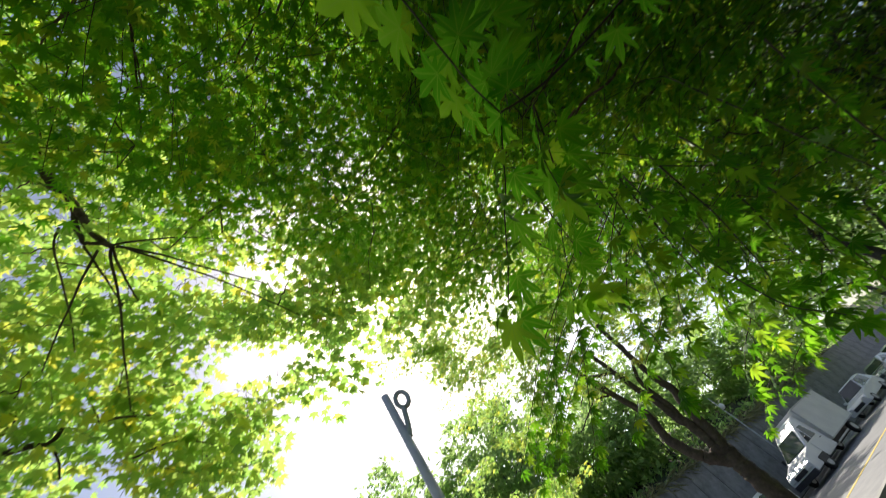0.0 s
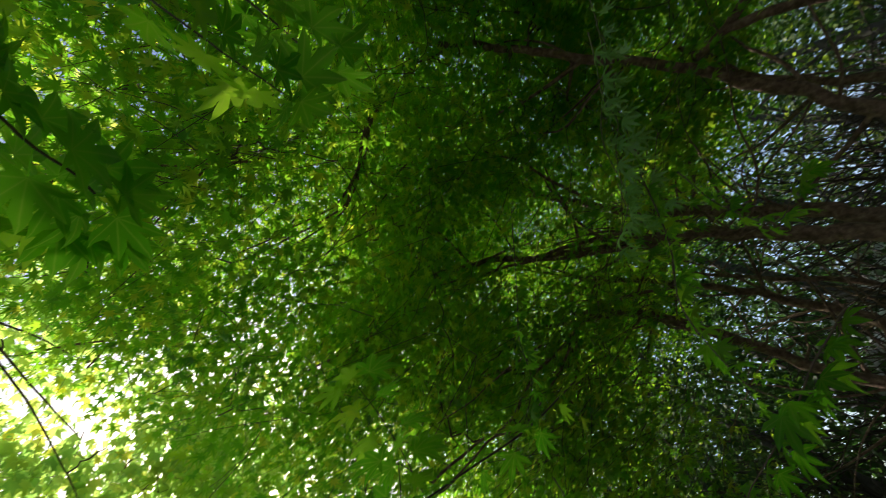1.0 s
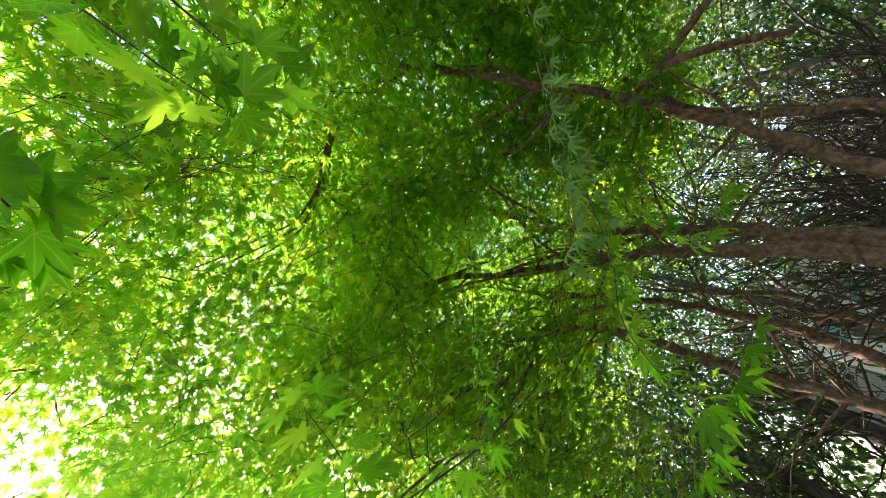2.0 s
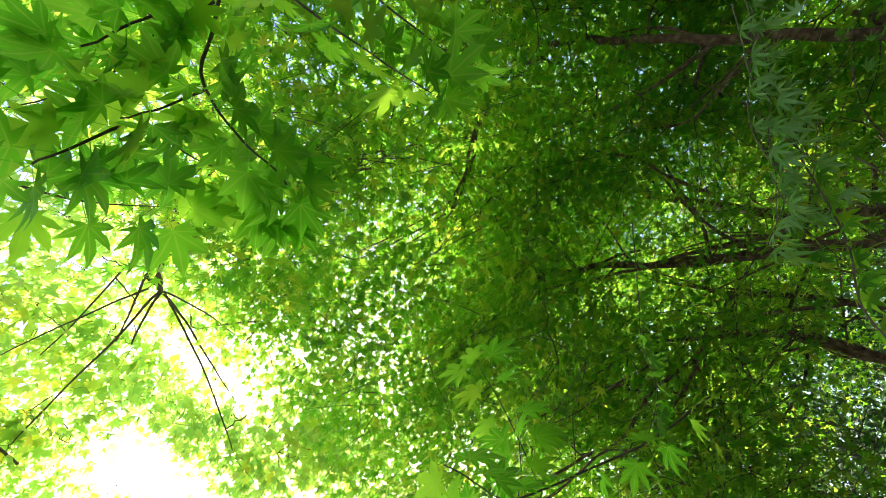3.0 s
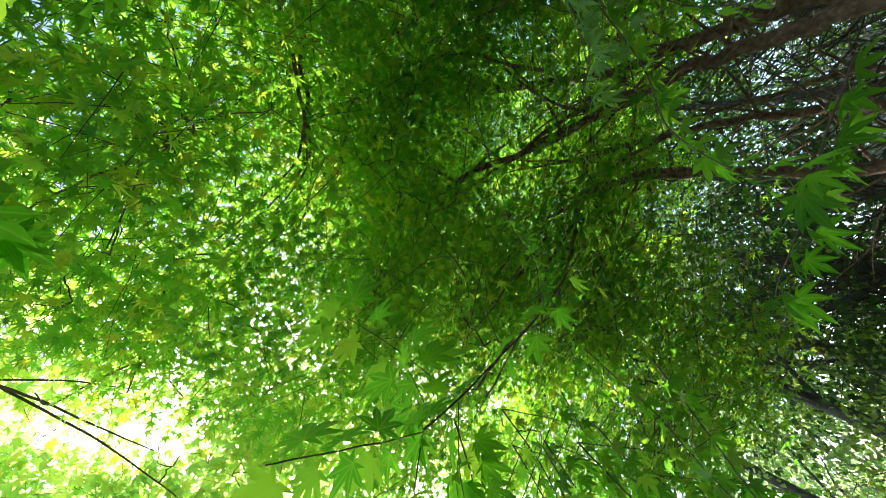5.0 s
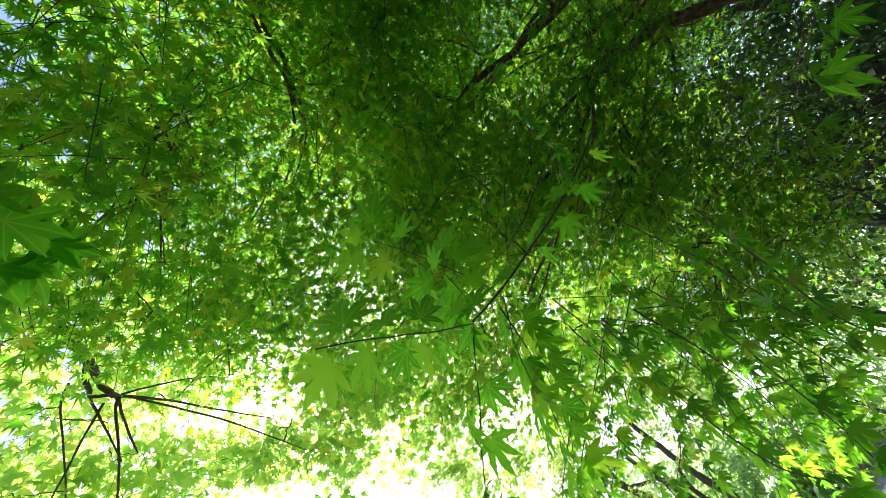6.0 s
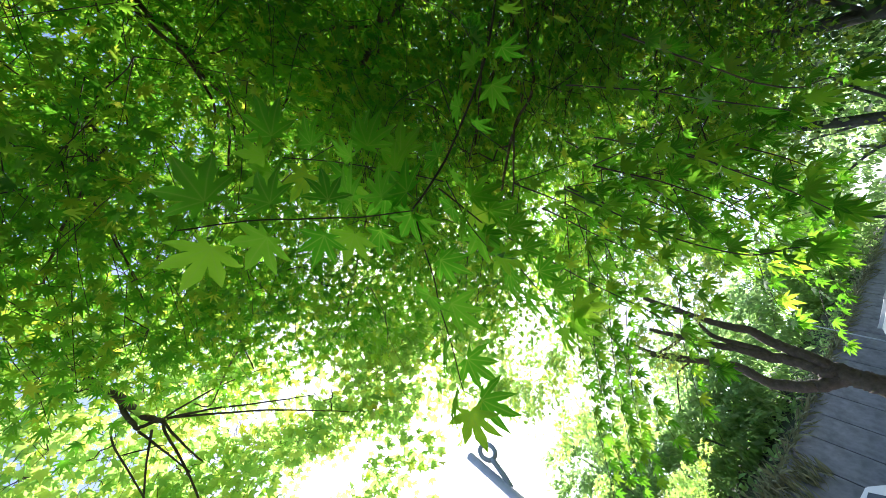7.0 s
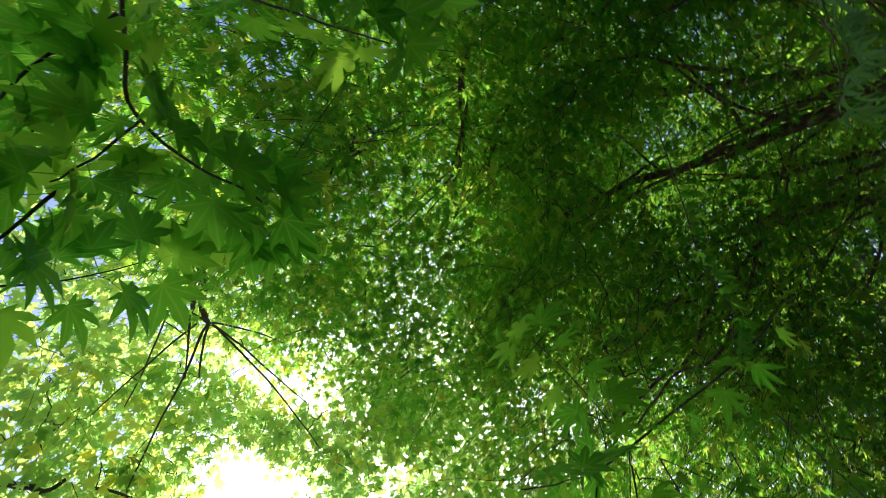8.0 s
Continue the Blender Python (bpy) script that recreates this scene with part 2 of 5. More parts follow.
def limb(name, pts, r0, r1, parent, material=None, sides=10, per=8, wobble=0.06, label="", seed=1, crook=1.0):
    rng = np.random.default_rng(seed)
    line = smooth_line(pts, per)
    kink = rng.normal(0, 1, (len(line) + 4, 3))
    kink = (kink[:-4] + 2 * kink[1:-3] + 3 * kink[2:-2] + 2 * kink[3:-1] + kink[4:]) / 4.4
    line[1:-1] += kink[1:-1] * crook * (0.15 * r0 + 0.004 * min(1.0, r0 / 0.01))
    rad = np.linspace(r0, r1, len(line))
    co, tr = tube_arrays(line, rad, sides, wobble, rng)
    ob = big_mesh(name, co, tr, material or bark, parent)
    ob.data.shade_smooth()
    return tagged(ob, label), line


# ---- leaves ----
LOBES = [(-112, 0.42), (-72, 0.74), (-34, 0.92), (0, 1.0), (34, 0.92), (72, 0.74), (112, 0.42)]


def palm_leaf(notch=0.44, droop=0.22, stalk=0.55, seed=0, lobes=None):
    """A maple leaf of seven lobes (or those given), mid lobe along y, stalk from the origin."""
    lobes = lobes or LOBES
    rng = random.Random(seed)
    rim = [(-160, 0.10)]
    for i, (a, l) in enumerate(lobes):
        l *= rng.uniform(0.93, 1.05)
        a += rng.uniform(-3, 3)
        rim.append((a, l))
        if i < len(lobes) - 1:
            b, lb = lobes[i + 1]
            rim.append(((a + b) / 2, notch * (l + lb) / 2))
    rim.append((160, 0.10))
    v = [(0.0, 0.0, 0.02)]
    for a, l in rim:
        lift = 0.03 * math.cos(radians(a * 5.3))
        v.append((l * math.sin(radians(a)), l * math.cos(radians(a)), -droop * l * l + lift))
    f = [(0, i + 1, i) for i in range(1, len(v) - 1)]
    v = [(x, y + stalk, z) for x, y, z in v]
    return np.array(v), np.array(f)


def maple_blade(seed=0, droop=0.2, stalk=0.55, notch=0.40, width=0.137):
    """A maple leaf seen close: lanceolate lobes with a midrib each, long drawn tips, two small lobes at the stalk."""
    rng = random.Random(seed)
    lobes = [(a + rng.uniform(-3, 3), l * rng.uniform(0.93, 1.06), rng.uniform(0.02, 0.10)) for a, l in LOBES]
    v, f, ribs = [(0.0, 0.0, 0.0)], [], [0]

    def put(ang, r, across=0.0, lift=0.0):
        c, d = math.cos(radians(ang)), math.sin(radians(ang))
        v.append((r * d + across * c, r * c - across * d, lift - droop * r * r))
        return len(v) - 1

    sides = [put(-142, 0.10)]
    for (a, l, _), (b, k, _) in zip(lobes, lobes[1:]):
        sides.append(put((a + b) / 2, notch * (l + k) / 2 * rng.uniform(0.9, 1.1), 0.0, 0.012))
    sides.append(put(142, 0.10))
    for i, (a, l, curl) in enumerate(lobes):
        n0, n1 = sides[i], sides[i + 1]
        tip = put(a + rng.uniform(-4, 4), l, 0.0, -curl)
        if l < 0.5:
            f += [(0, n0, tip), (0, tip, n1)]
            continue
        w = l * width * rng.uniform(0.9, 1.1)
        m0 = put(a, 0.42 * l, 0.0, -0.012)
        r1 = [put(a, 0.62 * l, x, z) for x, z in ((-w, 0.014), (0.0, -0.012), (w, 0.014))]
        r2 = [put(a, 0.82 * l, x, z) for x, z in ((-w * 0.5, 0.008 - curl * 0.4), (0.0, -0.01 - curl * 0.4), (w * 0.5, 0.008 - curl * 0.4))]
        ribs += [m0, r1[1], r2[1], tip]
        f += [(0, n0, m0), (0, m0, n1), (n0, r1[0], r1[1]), (n0, r1[1], m0), (m0, r1[1], r1[2]), (m0, r1[2], n1),
              (r1[0], r2[0], r2[1]), (r1[0], r2[1], r1[1]), (r1[1], r2[1], r2[2]), (r1[1], r2[2], r1[2]), (r2[0], tip, r2[1]), (r2[1], tip, r2[2])]
    v = [(x, y + stalk, z) for x, y, z in v]
    n = len(v)
    v += [(-0.011, 0, 0.0), (0.011, 0, 0.0), (0.009, stalk + 0.03, 0.004), (-0.009, stalk + 0.03, 0.004)]
    f += [(n, n + 1, n + 2), (n, n + 2, n + 3)]
    return v, f, ribs


def blade_mesh(material, *args, **more):
    """The blade as a mesh; "rib" is 1 along the midribs and 0 at the rim."""
    v, f, ribs = maple_blade(*args, **more)
    me = bpy.data.meshes.new("leaf")
    me.from_pydata(v, [], f)
    rib = me.attributes.new("rib", "FLOAT", "POINT")
    for k in ribs:
        rib.data[k].value = 1.0
    me.shade_smooth()
    me.materials.append(material)
    return me


def slim_leaf(width=0.27):
    """A small pointed leaf for trees farther off, folded along its middle."""
    v = [(0, 0.05, 0), (width, 0.42, 0.10), (width * 0.7, 0.78, 0.04), (0, 1.1, -0.12), (-width * 0.7, 0.78, 0.04), (-width, 0.42, 0.10)]
    return np.array(v), np.array([(0, 1, 5), (1, 2, 4), (1, 4, 5), (2, 3, 4)])


def unit_rows(a):
    return a / (np.linalg.norm(a, axis=-1, keepdims=True) + 1e-9)


def leaves_mesh(name, pos, out, nrm, size, shape, material, parent):
    """Many leaves as one mesh: each at pos, along out, facing nrm."""
    v, f = shape
    y = unit_rows(out)
    x = unit_rows(np.cross(y, nrm))
    z = np.cross(x, y)
    co = pos[:, None, :] + size[:, None, None] * (v[None, :, 0:1] * x[:, None] + v[None, :, 1:2] * y[:, None] + v[None, :, 2:3] * z[:, None])
    tris = f[None] + (np.arange(len(pos)) * len(v))[:, None, None]
    return big_mesh(name, co.reshape(-1, 3), tris.reshape(-1, 3), material, parent, "stuff")


def sticks_mesh(name, lines, r0, r1, material, parent, sides=3):
    """Many thin twigs, all of the same number of points, as one mesh."""
    n, k, _ = lines.shape
    tan = unit_rows(lines[:, -1] - lines[:, 0])
    a = unit_rows(np.cross(tan, np.array([0.3, 0.2, 0.93])))
    b = np.cross(tan, a)
    rad = np.linspace(0, 1, k)[None, :] * (r1 - r0)[:, None] + r0[:, None]
    ang = np.linspace(0, 2 * np.pi, sides, endpoint=False)
    ring = np.cos(ang)[None, :, None] * a[:, None, :] + np.sin(ang)[None, :, None] * b[:, None, :]
    co = lines[:, :, None, :] + rad[:, :, None, None] * ring[:, None, :, :]
    base = (np.arange(n) * k * sides)[:, None, None]
    i = (np.arange(k - 1) * sides)[None, :, None]
    j = np.arange(sides)[None, None, :]
    q0, q1 = base + i + j, base + i + (j + 1) % sides
    tris = np.concatenate([np.stack([q0, q1, q1 + sides], -1).reshape(-1, 3), np.stack([q0, q1 + sides, q0 + sides], -1).reshape(-1, 3)])
    return big_mesh(name, co.reshape(-1, 3), tris, material, parent, "stuff")


def in_blob(rng, n, centre, radii):
    d = unit_rows(rng.standard_normal((n, 3))) * rng.random((n, 1)) ** (1 / 2.6)
    return np.array(centre) + d * np.array(radii)


def crown(parent, blobs, per_spray, heart, limbs, shape, material, size, seed, keep, twig_material, flat=0.35, length=0.5, clumps=0, simple=None, fine=None, spread=(0.36, 0.36, 0.13), shrink=(1.0, 1.0), apart=0.0):
    """A crown of leafy sprays: each spray is a twig that leaves a limb outwards, with leaves set along it in a loose plate."""
    rng = np.random.default_rng(seed)
    c = np.concatenate([in_blob(rng, n, ce, ra) for n, ce, ra in blobs])
    if clumps:
        mid = c[rng.integers(0, len(c), clumps)]
        c = mid[rng.integers(0, clumps, len(c))] + rng.normal(0, 1, c.shape) * np.array(spread)
    c = c[keep(c, rng)]
    if apart:  # sprays lie beside one another, each in its own patch of light, with holes between the groups
        c = c[lit_gaps(c, 1.9) > -0.13]
        kept = np.zeros((0, 3))
        for p in c[rng.permutation(len(c))]:
            gap = (kept - p) / np.array([apart, apart, apart * 1.3])
            if not len(kept) or (gap * gap).sum(1).min() > 1:
                kept = np.concatenate([kept, p[None]])
        c = kept
    n = len(c)
    away = c - np.array(heart)
    away[:, 2] = away[:, 2] * 0.15 - 0.12 * np.linalg.norm(away[:, :2], axis=1)
    d = unit_rows(unit_rows(away) + rng.normal(0, 0.55, (n, 3)) * np.array([1, 1, 0.5]))
    ln = length * rng.uniform(0.6, 1.3, n)
    side = unit_rows(np.cross(d, np.array([0, 0, 1.0])))
    # leaves
    m = per_spray
    k = np.arange(m)
    u = np.broadcast_to(-0.5 + 1.05 * ((k // 4) + 0.5 * (k % 2)) / (m / 4), (n, m)) + rng.normal(0, 0.035, (n, m))
    w = (np.broadcast_to((k % 4) - 1.5, (n, m)) * 0.125 + rng.normal(0, 0.035, (n, m))) * (1.15 - np.abs(u))
    h = rng.normal(0, 0.035, (n, m)) - 0.10 * w ** 2 / 0.05
    pos = c[:, None] + d[:, None] * (u * ln[:, None])[..., None] + side[:, None] * (w * ln[:, None] / 0.45)[..., None]
    pos[..., 2] += h - 0.25 * (u * ln[:, None]).clip(0) ** 2
    out = d[:, None] * (0.55 + 0.5 * rng.random((n, m)))[..., None] + side[:, None] * (np.sign(w) * rng.uniform(0.2, 1.1, (n, m)))[..., None]
    out[..., 2] -= rng.uniform(0.05, 0.75, (n, m))
    out += rng.normal(0, 0.25, out.shape)
    nrm = np.array([0, 0, 1.0]) + rng.normal(0, flat, (n, m, 3))
    pos, out, nrm = pos.reshape(-1, 3), out.reshape(-1, 3), nrm.reshape(-1, 3)
    reach = np.linalg.norm(pos - np.array([0, 0, 1.5]), axis=1)
    ok = (reach > 1.15) & (rng.random(len(pos)) < np.interp(reach, [1.6, 3.0, 4.2], [0.62, 0.8, 1.0]))
    pos, out, nrm, reach = pos[ok], out[ok], nrm[ok], reach[ok]
    sz = size * rng.uniform(0.65, 1.2, len(pos)) * np.interp(reach, [2.2, 4.2], shrink)
    high, low = reach > 4.0, (reach < 2.9) & (fine is not None)
    mid = ~high & ~low
    leaves_mesh("crown", pos[mid], out[mid], nrm[mid], sz[mid], shape, material, parent)
    if low.any():
        leaves_mesh("crown", pos[low], out[low], nrm[low], sz[low], fine, material, parent)
    if high.any():
        leaves_mesh("crown", pos[high], out[high], nrm[high], sz[high], simple or shape, material, parent)
    # twigs: the spray's own line, and its way back to the nearest limb
    t = np.linspace(-0.5, 0.55, 4)
    own = c[:, None] + d[:, None] * (t[None] * ln[:, None])[..., None]
    own[..., 2] -= 0.25 * (t[None] * ln[:, None]).clip(0) ** 2
    own[:, 1:3] += rng.normal(0, 0.012, (n, 2, 3))
    sticks_mesh("twig_mass", own, np.full(n, 0.0030), np.full(n, 0.0012), twig_material, parent)
    pts = np.concatenate(limbs)
    first = np.linalg.norm(own[:, :1] - pts[None], axis=2).min(1)
    nodes, owner, joined = np.concatenate([pts, np.zeros((2 * n, 3))]), np.full(len(pts) + 2 * n, -1), len(pts)
    source, carried_by, load = np.zeros((n, 3)), np.full(n, -1), np.ones(n)
    order = np.argsort(first)
    for a in order:
        gap = np.linalg.norm(nodes[:joined] - own[a, 0], axis=1)
        b = gap.argmin()
        source[a], carried_by[a] = nodes[b], owner[b]
        nodes[joined:joined + 2], owner[joined:joined + 2] = own[a, :2], a
        joined += 2
    for a in order[::-1]:
        if carried_by[a] >= 0:
            load[carried_by[a]] += load[a]
    gap = np.linalg.norm(own[:, 0] - source, axis=1)
    ok = (gap < 0.6) & (gap > 0.03)
    s, e, r = source[ok], own[ok, 0], (0.0019 * load[ok] ** 0.36).clip(0.002, 0.009)
    tt = np.linspace(0, 1, 5)[None, :, None]
    lines = s[:, None] * (1 - tt) + e[:, None] * tt
    lines[..., 2] += 0.08 * np.sin(np.pi * tt[..., 0]) * gap[ok][:, None]
    lines[:, 1:4] += rng.normal(0, 0.05, (len(s), 3, 3)) * gap[ok][:, None, None]
    sticks_mesh("branch_mass", lines, r * 1.15, r * 0.85, twig_material, parent)


NEAR = [blade_mesh(maple_leaf_near, k, 0.10 + 0.08 * k) for k in range(5)]
PALE = [blade_mesh(pale_leaf, 20 + k, 0.25 + 0.1 * k, notch=0.30, width=0.085) for k in range(4)]


def leafy_twig(parent, pts, r0, r1, every, size, seed, droop=0.35, first=0.1, per=6, spread=1.0, leaves=None, wood=None):
    """A near twig with opposite pairs of leaves, each leaf an object of its own."""
    rng = random.Random(seed)
    tw, line = limb("twig", pts, r0, r1, parent, wood or twig_bark, 6, per, 0.03, seed=seed)
    seg = np.linalg.norm(np.diff(line, axis=0), axis=1)
    cum = np.concatenate([[0], np.cumsum(seg)])
    s = cum[-1] * first
    while s < cum[-1] + every * 0.5:
        q = min(s, cum[-1])
        i = min(np.searchsorted(cum, q, side="right") - 1, len(line) - 2)
        a = Vector(line[i]).lerp(Vector(line[i + 1]), (q - cum[i]) / max(seg[i], 1e-6))
        t = (Vector(line[i + 1]) - Vector(line[i])).normalized()
        side = t.cross(Vector((0, 0, 1))).normalized()
        last = s > cum[-1] - every * 0.5
        for sg in (-1, 1, 0) if last else (-1, 1):
            y = (t * (1.1 if sg == 0 else rng.uniform(0.2, 0.8)) + side * sg * spread * rng.uniform(0.6, 1.1) + Vector((0, 0, -droop * rng.uniform(0.4, 1.6)))).normalized()
            z = Vector((rng.gauss(0, 0.28), rng.gauss(0, 0.28), 1)).normalized()
            x = y.cross(z).normalized()
            z = x.cross(y)
            k = size * rng.uniform(0.75, 1.15)
            ob = new("leaf", rng.choice(leaves or NEAR))
            ob.parent = tw
            ob.matrix_world = Matrix.Translation(a) @ Matrix((x, y, z)).transposed().to_4x4() @ Matrix.Diagonal((k, k, k, 1))
        s += every * rng.uniform(0.8, 1.2)
    return tw


# ---- ground, road, wall ----
ROAD = Vector((math.sin(radians(-25)), math.cos(radians(-25)), 0))
LEFT = Vector((-ROAD.y, ROAD.x, 0))
WALL_TOP = 4.2


def along(s, q, z=0.0):
    """A place s metres along the road and q metres to the left of the line through the standing point."""
    return ROAD * s + LEFT * q + Vector((0, 0, z))


def strip(name, s0, s1, q0, q1, z0, z1, material, parent=None, steps=1):
    v, f = [], []
    for k in range(steps + 1):
        s = s0 + (s1 - s0) * k / steps
        v += [along(s, q0, z0), along(s, q1, z0), along(s, q1, z1), along(s, q0, z1)]
    for k in range(steps):
        b = 4 * k
        for i in range(4):
            j = (i + 1) % 4
            f.append((b + i, b + j, b + 4 + j, b + 4 + i))
    f += [(0, 3, 2, 1), (4 * steps, 4 * steps + 1, 4 * steps + 2, 4 * steps + 3)]
    ob = link_mesh(name, v, f, material, parent)
    return ob


bm = bmesh.new()
bmesh.ops.create_grid(bm, x_segments=60, y_segments=60, size=1500)
for v in bm.verts:
    v.co.z = -0.02
ground = part("ground", bm, soil, None)
tagged(ground, "dark soil and grass ground under the trees", "ground", kind="structure")
road = tagged(strip("road", -60, 160, 6.8, 16.2, -0.15, 0.0, asphalt), "grey asphalt road with parked vehicles", "road", kind="structure")
tagged(strip("kerb_1", -60, 160, 6.6, 6.8, -0.15, 0.13, concrete), "pale concrete kerb along the road", "kerb", kind="structure")
tagged(strip("kerb_2", -60, 160, 16.2, 16.4, -0.15, 0.13, concrete), "pale concrete kerb below the wall", "kerb", kind="structure")
tagged(strip("road_line", -60, 160, 9.55, 9.72, 0.0, 0.006, line_paint), "worn yellow line painted on asphalt", "road line", kind="structure")
wall = tagged(strip("wall_1", -30, 80, 18.3, 18.7, -0.1, WALL_TOP, dark_stone), "weathered grey concrete retaining wall with upright joints", "wall", kind="structure")
bm = bmesh.new()
box(bm, 0.03, -0.06, 0.02, 1.77, 0.06, WALL_TOP - 0.1, 0.02)
panel_mesh = bpy.data.meshes.new("panel")
bm.to_mesh(panel_mesh)
bm.free()
panel_mesh.materials.append(dark_stone)
for k in range(34):
    p = new("panel", panel_mesh)
    p.parent = wall
    p.matrix_world = Matrix.Translation(along(2 + 1.8 * k, 18.26)) @ Matrix((ROAD, LEFT, (0, 0, 1))).transposed().to_4x4()
# Unseen walls, added to keep low eastern and southern sky light off the leaves.
tagged(strip("shade_wall_1", -22, 1.2, -4.6, -4.3, -0.1, 4.5, concrete, steps=6), "plain grey concrete wall, unseen, added to block low sky light", "wall", kind="structure")
tagged(strip("shade_wall_2", -22.3, -22.0, -4.6, 8.6, -0.1, 4.5, concrete), "plain grey concrete wall, unseen, added to block sky light at the footway's end", "wall", kind="structure")
# hillside above the wall
v, f = [], []
for i in range(40):
    for j in range(14):
        q = 18.5 + j * 3.0
        s = -60 + i * 6.0
        z = WALL_TOP - 0.1 + 9.0 * (1 - math.exp(-(q - 18.5) / 14)) + (0.5 * noise.noise(Vector((s * 0.15, q * 0.2, 0))) if j else 0)
        v.append(along(s, q, z))
for i in range(39):
    for j in range(13):
        a = i * 14 + j
        f.append((a, a + 1, a + 15, a + 14))
tagged(link_mesh("hillside", v, f, soil, smooth=True), "dark wooded slope above the retaining wall", "slope", kind="structure")

# ---- maples ----
shape_far = palm_leaf(0.37, lobes=[(-100, 0.52), (-50, 0.88), (0, 1.0), (50, 0.88), (100, 0.52)])
shape_low = palm_leaf(0.34, seed=5, droop=0.25)
SMALLER = (1.0, 0.83)  # leaves of the sunny upper crown are smaller than the low shaded ones
shape_high = palm_leaf(0.36, lobes=[(-74, 0.85), (0, 1.05), (74, 0.85)])
tree_1 = thing("maple_tree", "Japanese maple with twin brown trunks and dense green leaves", "tree", group="maples")
tree_2 = thing("maple_tree", "Japanese maple with one arching brown trunk over the path", "tree", group="maples")
tree_3 = thing("maple_tree", "slender Japanese maple with two thin stems and drooping sprays", "tree", group="maples")
_, l_a1 = limb("trunk", [(1.20, 3.37, -0.05), (1.09, 3.34, 1.09), (0.98, 3.30, 2.23), (0.95, 3.31, 2.51), (0.89, 3.27, 2.79), (0.83, 3.23, 3.12), (0.74, 3.15, 3.51), (0.67, 2.96, 4.27), (0.76, 2.74, 5.14)], 0.062, 0.032, tree_1, seed=3)
_, l_a2 = limb("trunk", [(1.09, 3.35, -0.05), (0.94, 3.24, 1.06), (0.80, 3.14, 2.16), (0.76, 3.09, 2.42), (0.69, 3.06, 2.67), (0.60, 3.02, 2.97), (0.46, 2.94, 3.31), (0.23, 2.71, 3.61), (-0.01, 2.41, 4.05), (-0.17, 1.99, 4.15), (-0.40, 1.64, 4.25)], 0.066, 0.020, tree_1, seed=4)
_, l_b = limb("trunk", [(1.15, 3.3, -0.05), (1.22, 3.2, 0.9)] + [(1.37, 3.04, 1.99), (1.46, 2.89, 2.28), (1.50, 2.76, 2.54), (1.51, 2.53, 2.83), (1.53, 2.29, 3.03), (1.47, 1.72, 3.54), (1.41, 1.38, 3.89), (1.35, 1.00, 4.35), (1.24, 0.63, 5.04)], 0.056, 0.017, tree_2, seed=5)
_, l_b1 = limb("branch", [(1.59, 2.25, 3.03), (1.75, 2.26, 2.90), (1.95, 2.23, 2.78), (2.16, 2.18, 2.68)], 0.035, 0.02, tree_2, seed=6)
limb("branch", [(1.75, 2.26, 2.90), (1.96, 2.48, 2.57), (2.08, 2.63, 2.37)], 0.03, 0.02, tree_2, seed=7)
_, l_b2 = limb("branch", [(1.7, 3.5, -0.05), (1.8, 3.5, 1.0)] + [(1.93, 3.44, 2.14), (1.93, 3.44, 2.37), (1.89, 3.34, 2.69), (1.89, 3.11, 3.07), (2.07, 2.77, 3.58)], 0.05, 0.02, tree_2, seed=8)
_, l_c = limb("branch", [(1.99, 1.48, 4.24), (1.84, 1.19, 4.56), (1.62, 1.14, 4.66), (1.43, 1.07, 4.66)], 0.022, 0.012, tree_2, seed=9)
_, l_la = limb("trunk", [(-0.05, 4.3, -0.05), (-0.08, 4.22, 0.9)] + [(0.00, 4.18, 1.76), (-0.06, 4.08, 2.24), (-0.10, 3.98, 2.58), (-0.10, 3.68, 3.02), (-0.15, 3.38, 3.36), (-0.29, 2.96, 3.62)], 0.065, 0.02, tree_3, seed=10)
_, l_lb = limb("trunk", [(0.15, 4.45, -0.05), (0.2, 4.42, 0.9)] + [(0.34, 4.38, 1.85), (0.38, 4.28, 2.21), (0.37, 4.18, 2.64), (0.31, 3.98, 2.97), (0.19, 3.68, 3.44), (-0.01, 3.28, 3.91)], 0.065, 0.02, tree_3, seed=11)
_, l_lc = limb("branch", [(0.5, 5.0, -0.05), (0.53, 5.0, 0.9)] + [(0.66, 4.96, 1.97), (0.66, 4.96, 2.20), (0.73, 4.85, 2.47), (0.52, 4.67, 3.11), (0.39, 4.48, 3.72)], 0.05, 0.015, tree_3, seed=12)
_, l_d = limb("branch", [(-0.15, 3.38, 3.36), (-0.25, 2.66, 3.41), (-0.46, 2.42, 3.31), (-0.65, 2.26, 3.30), (-0.82, 2.09, 3.27), (-0.97, 1.78, 3.04), (-1.05, 1.49, 2.97), (-1.14, 1.14, 2.84)], 0.018, 0.006, tree_3, seed=13)
_, l_x3 = limb("branch", [(-0.72, 2.34, 3.38), (-1.03, 2.10, 3.73), (-1.23, 1.72, 3.63), (-1.39, 1.45, 3.71)], 0.010, 0.005, tree_3, seed=17)
_, l_x4 = limb("branch", [(-0.28, 2.66, 3.49), (-0.51, 2.61, 3.38), (-0.85, 2.51, 3.16), (-1.20, 2.34, 2.82)], 0.012, 0.005, tree_3, seed=18)
_, l_x5 = limb("branch", [(-0.15, 3.38, 3.36), (-0.29, 3.16, 3.30), (-0.70, 2.98, 3.26), (-1.10, 2.73, 3.24), (-1.55, 2.36, 3.17)], 0.012, 0.005, tree_3, seed=19)
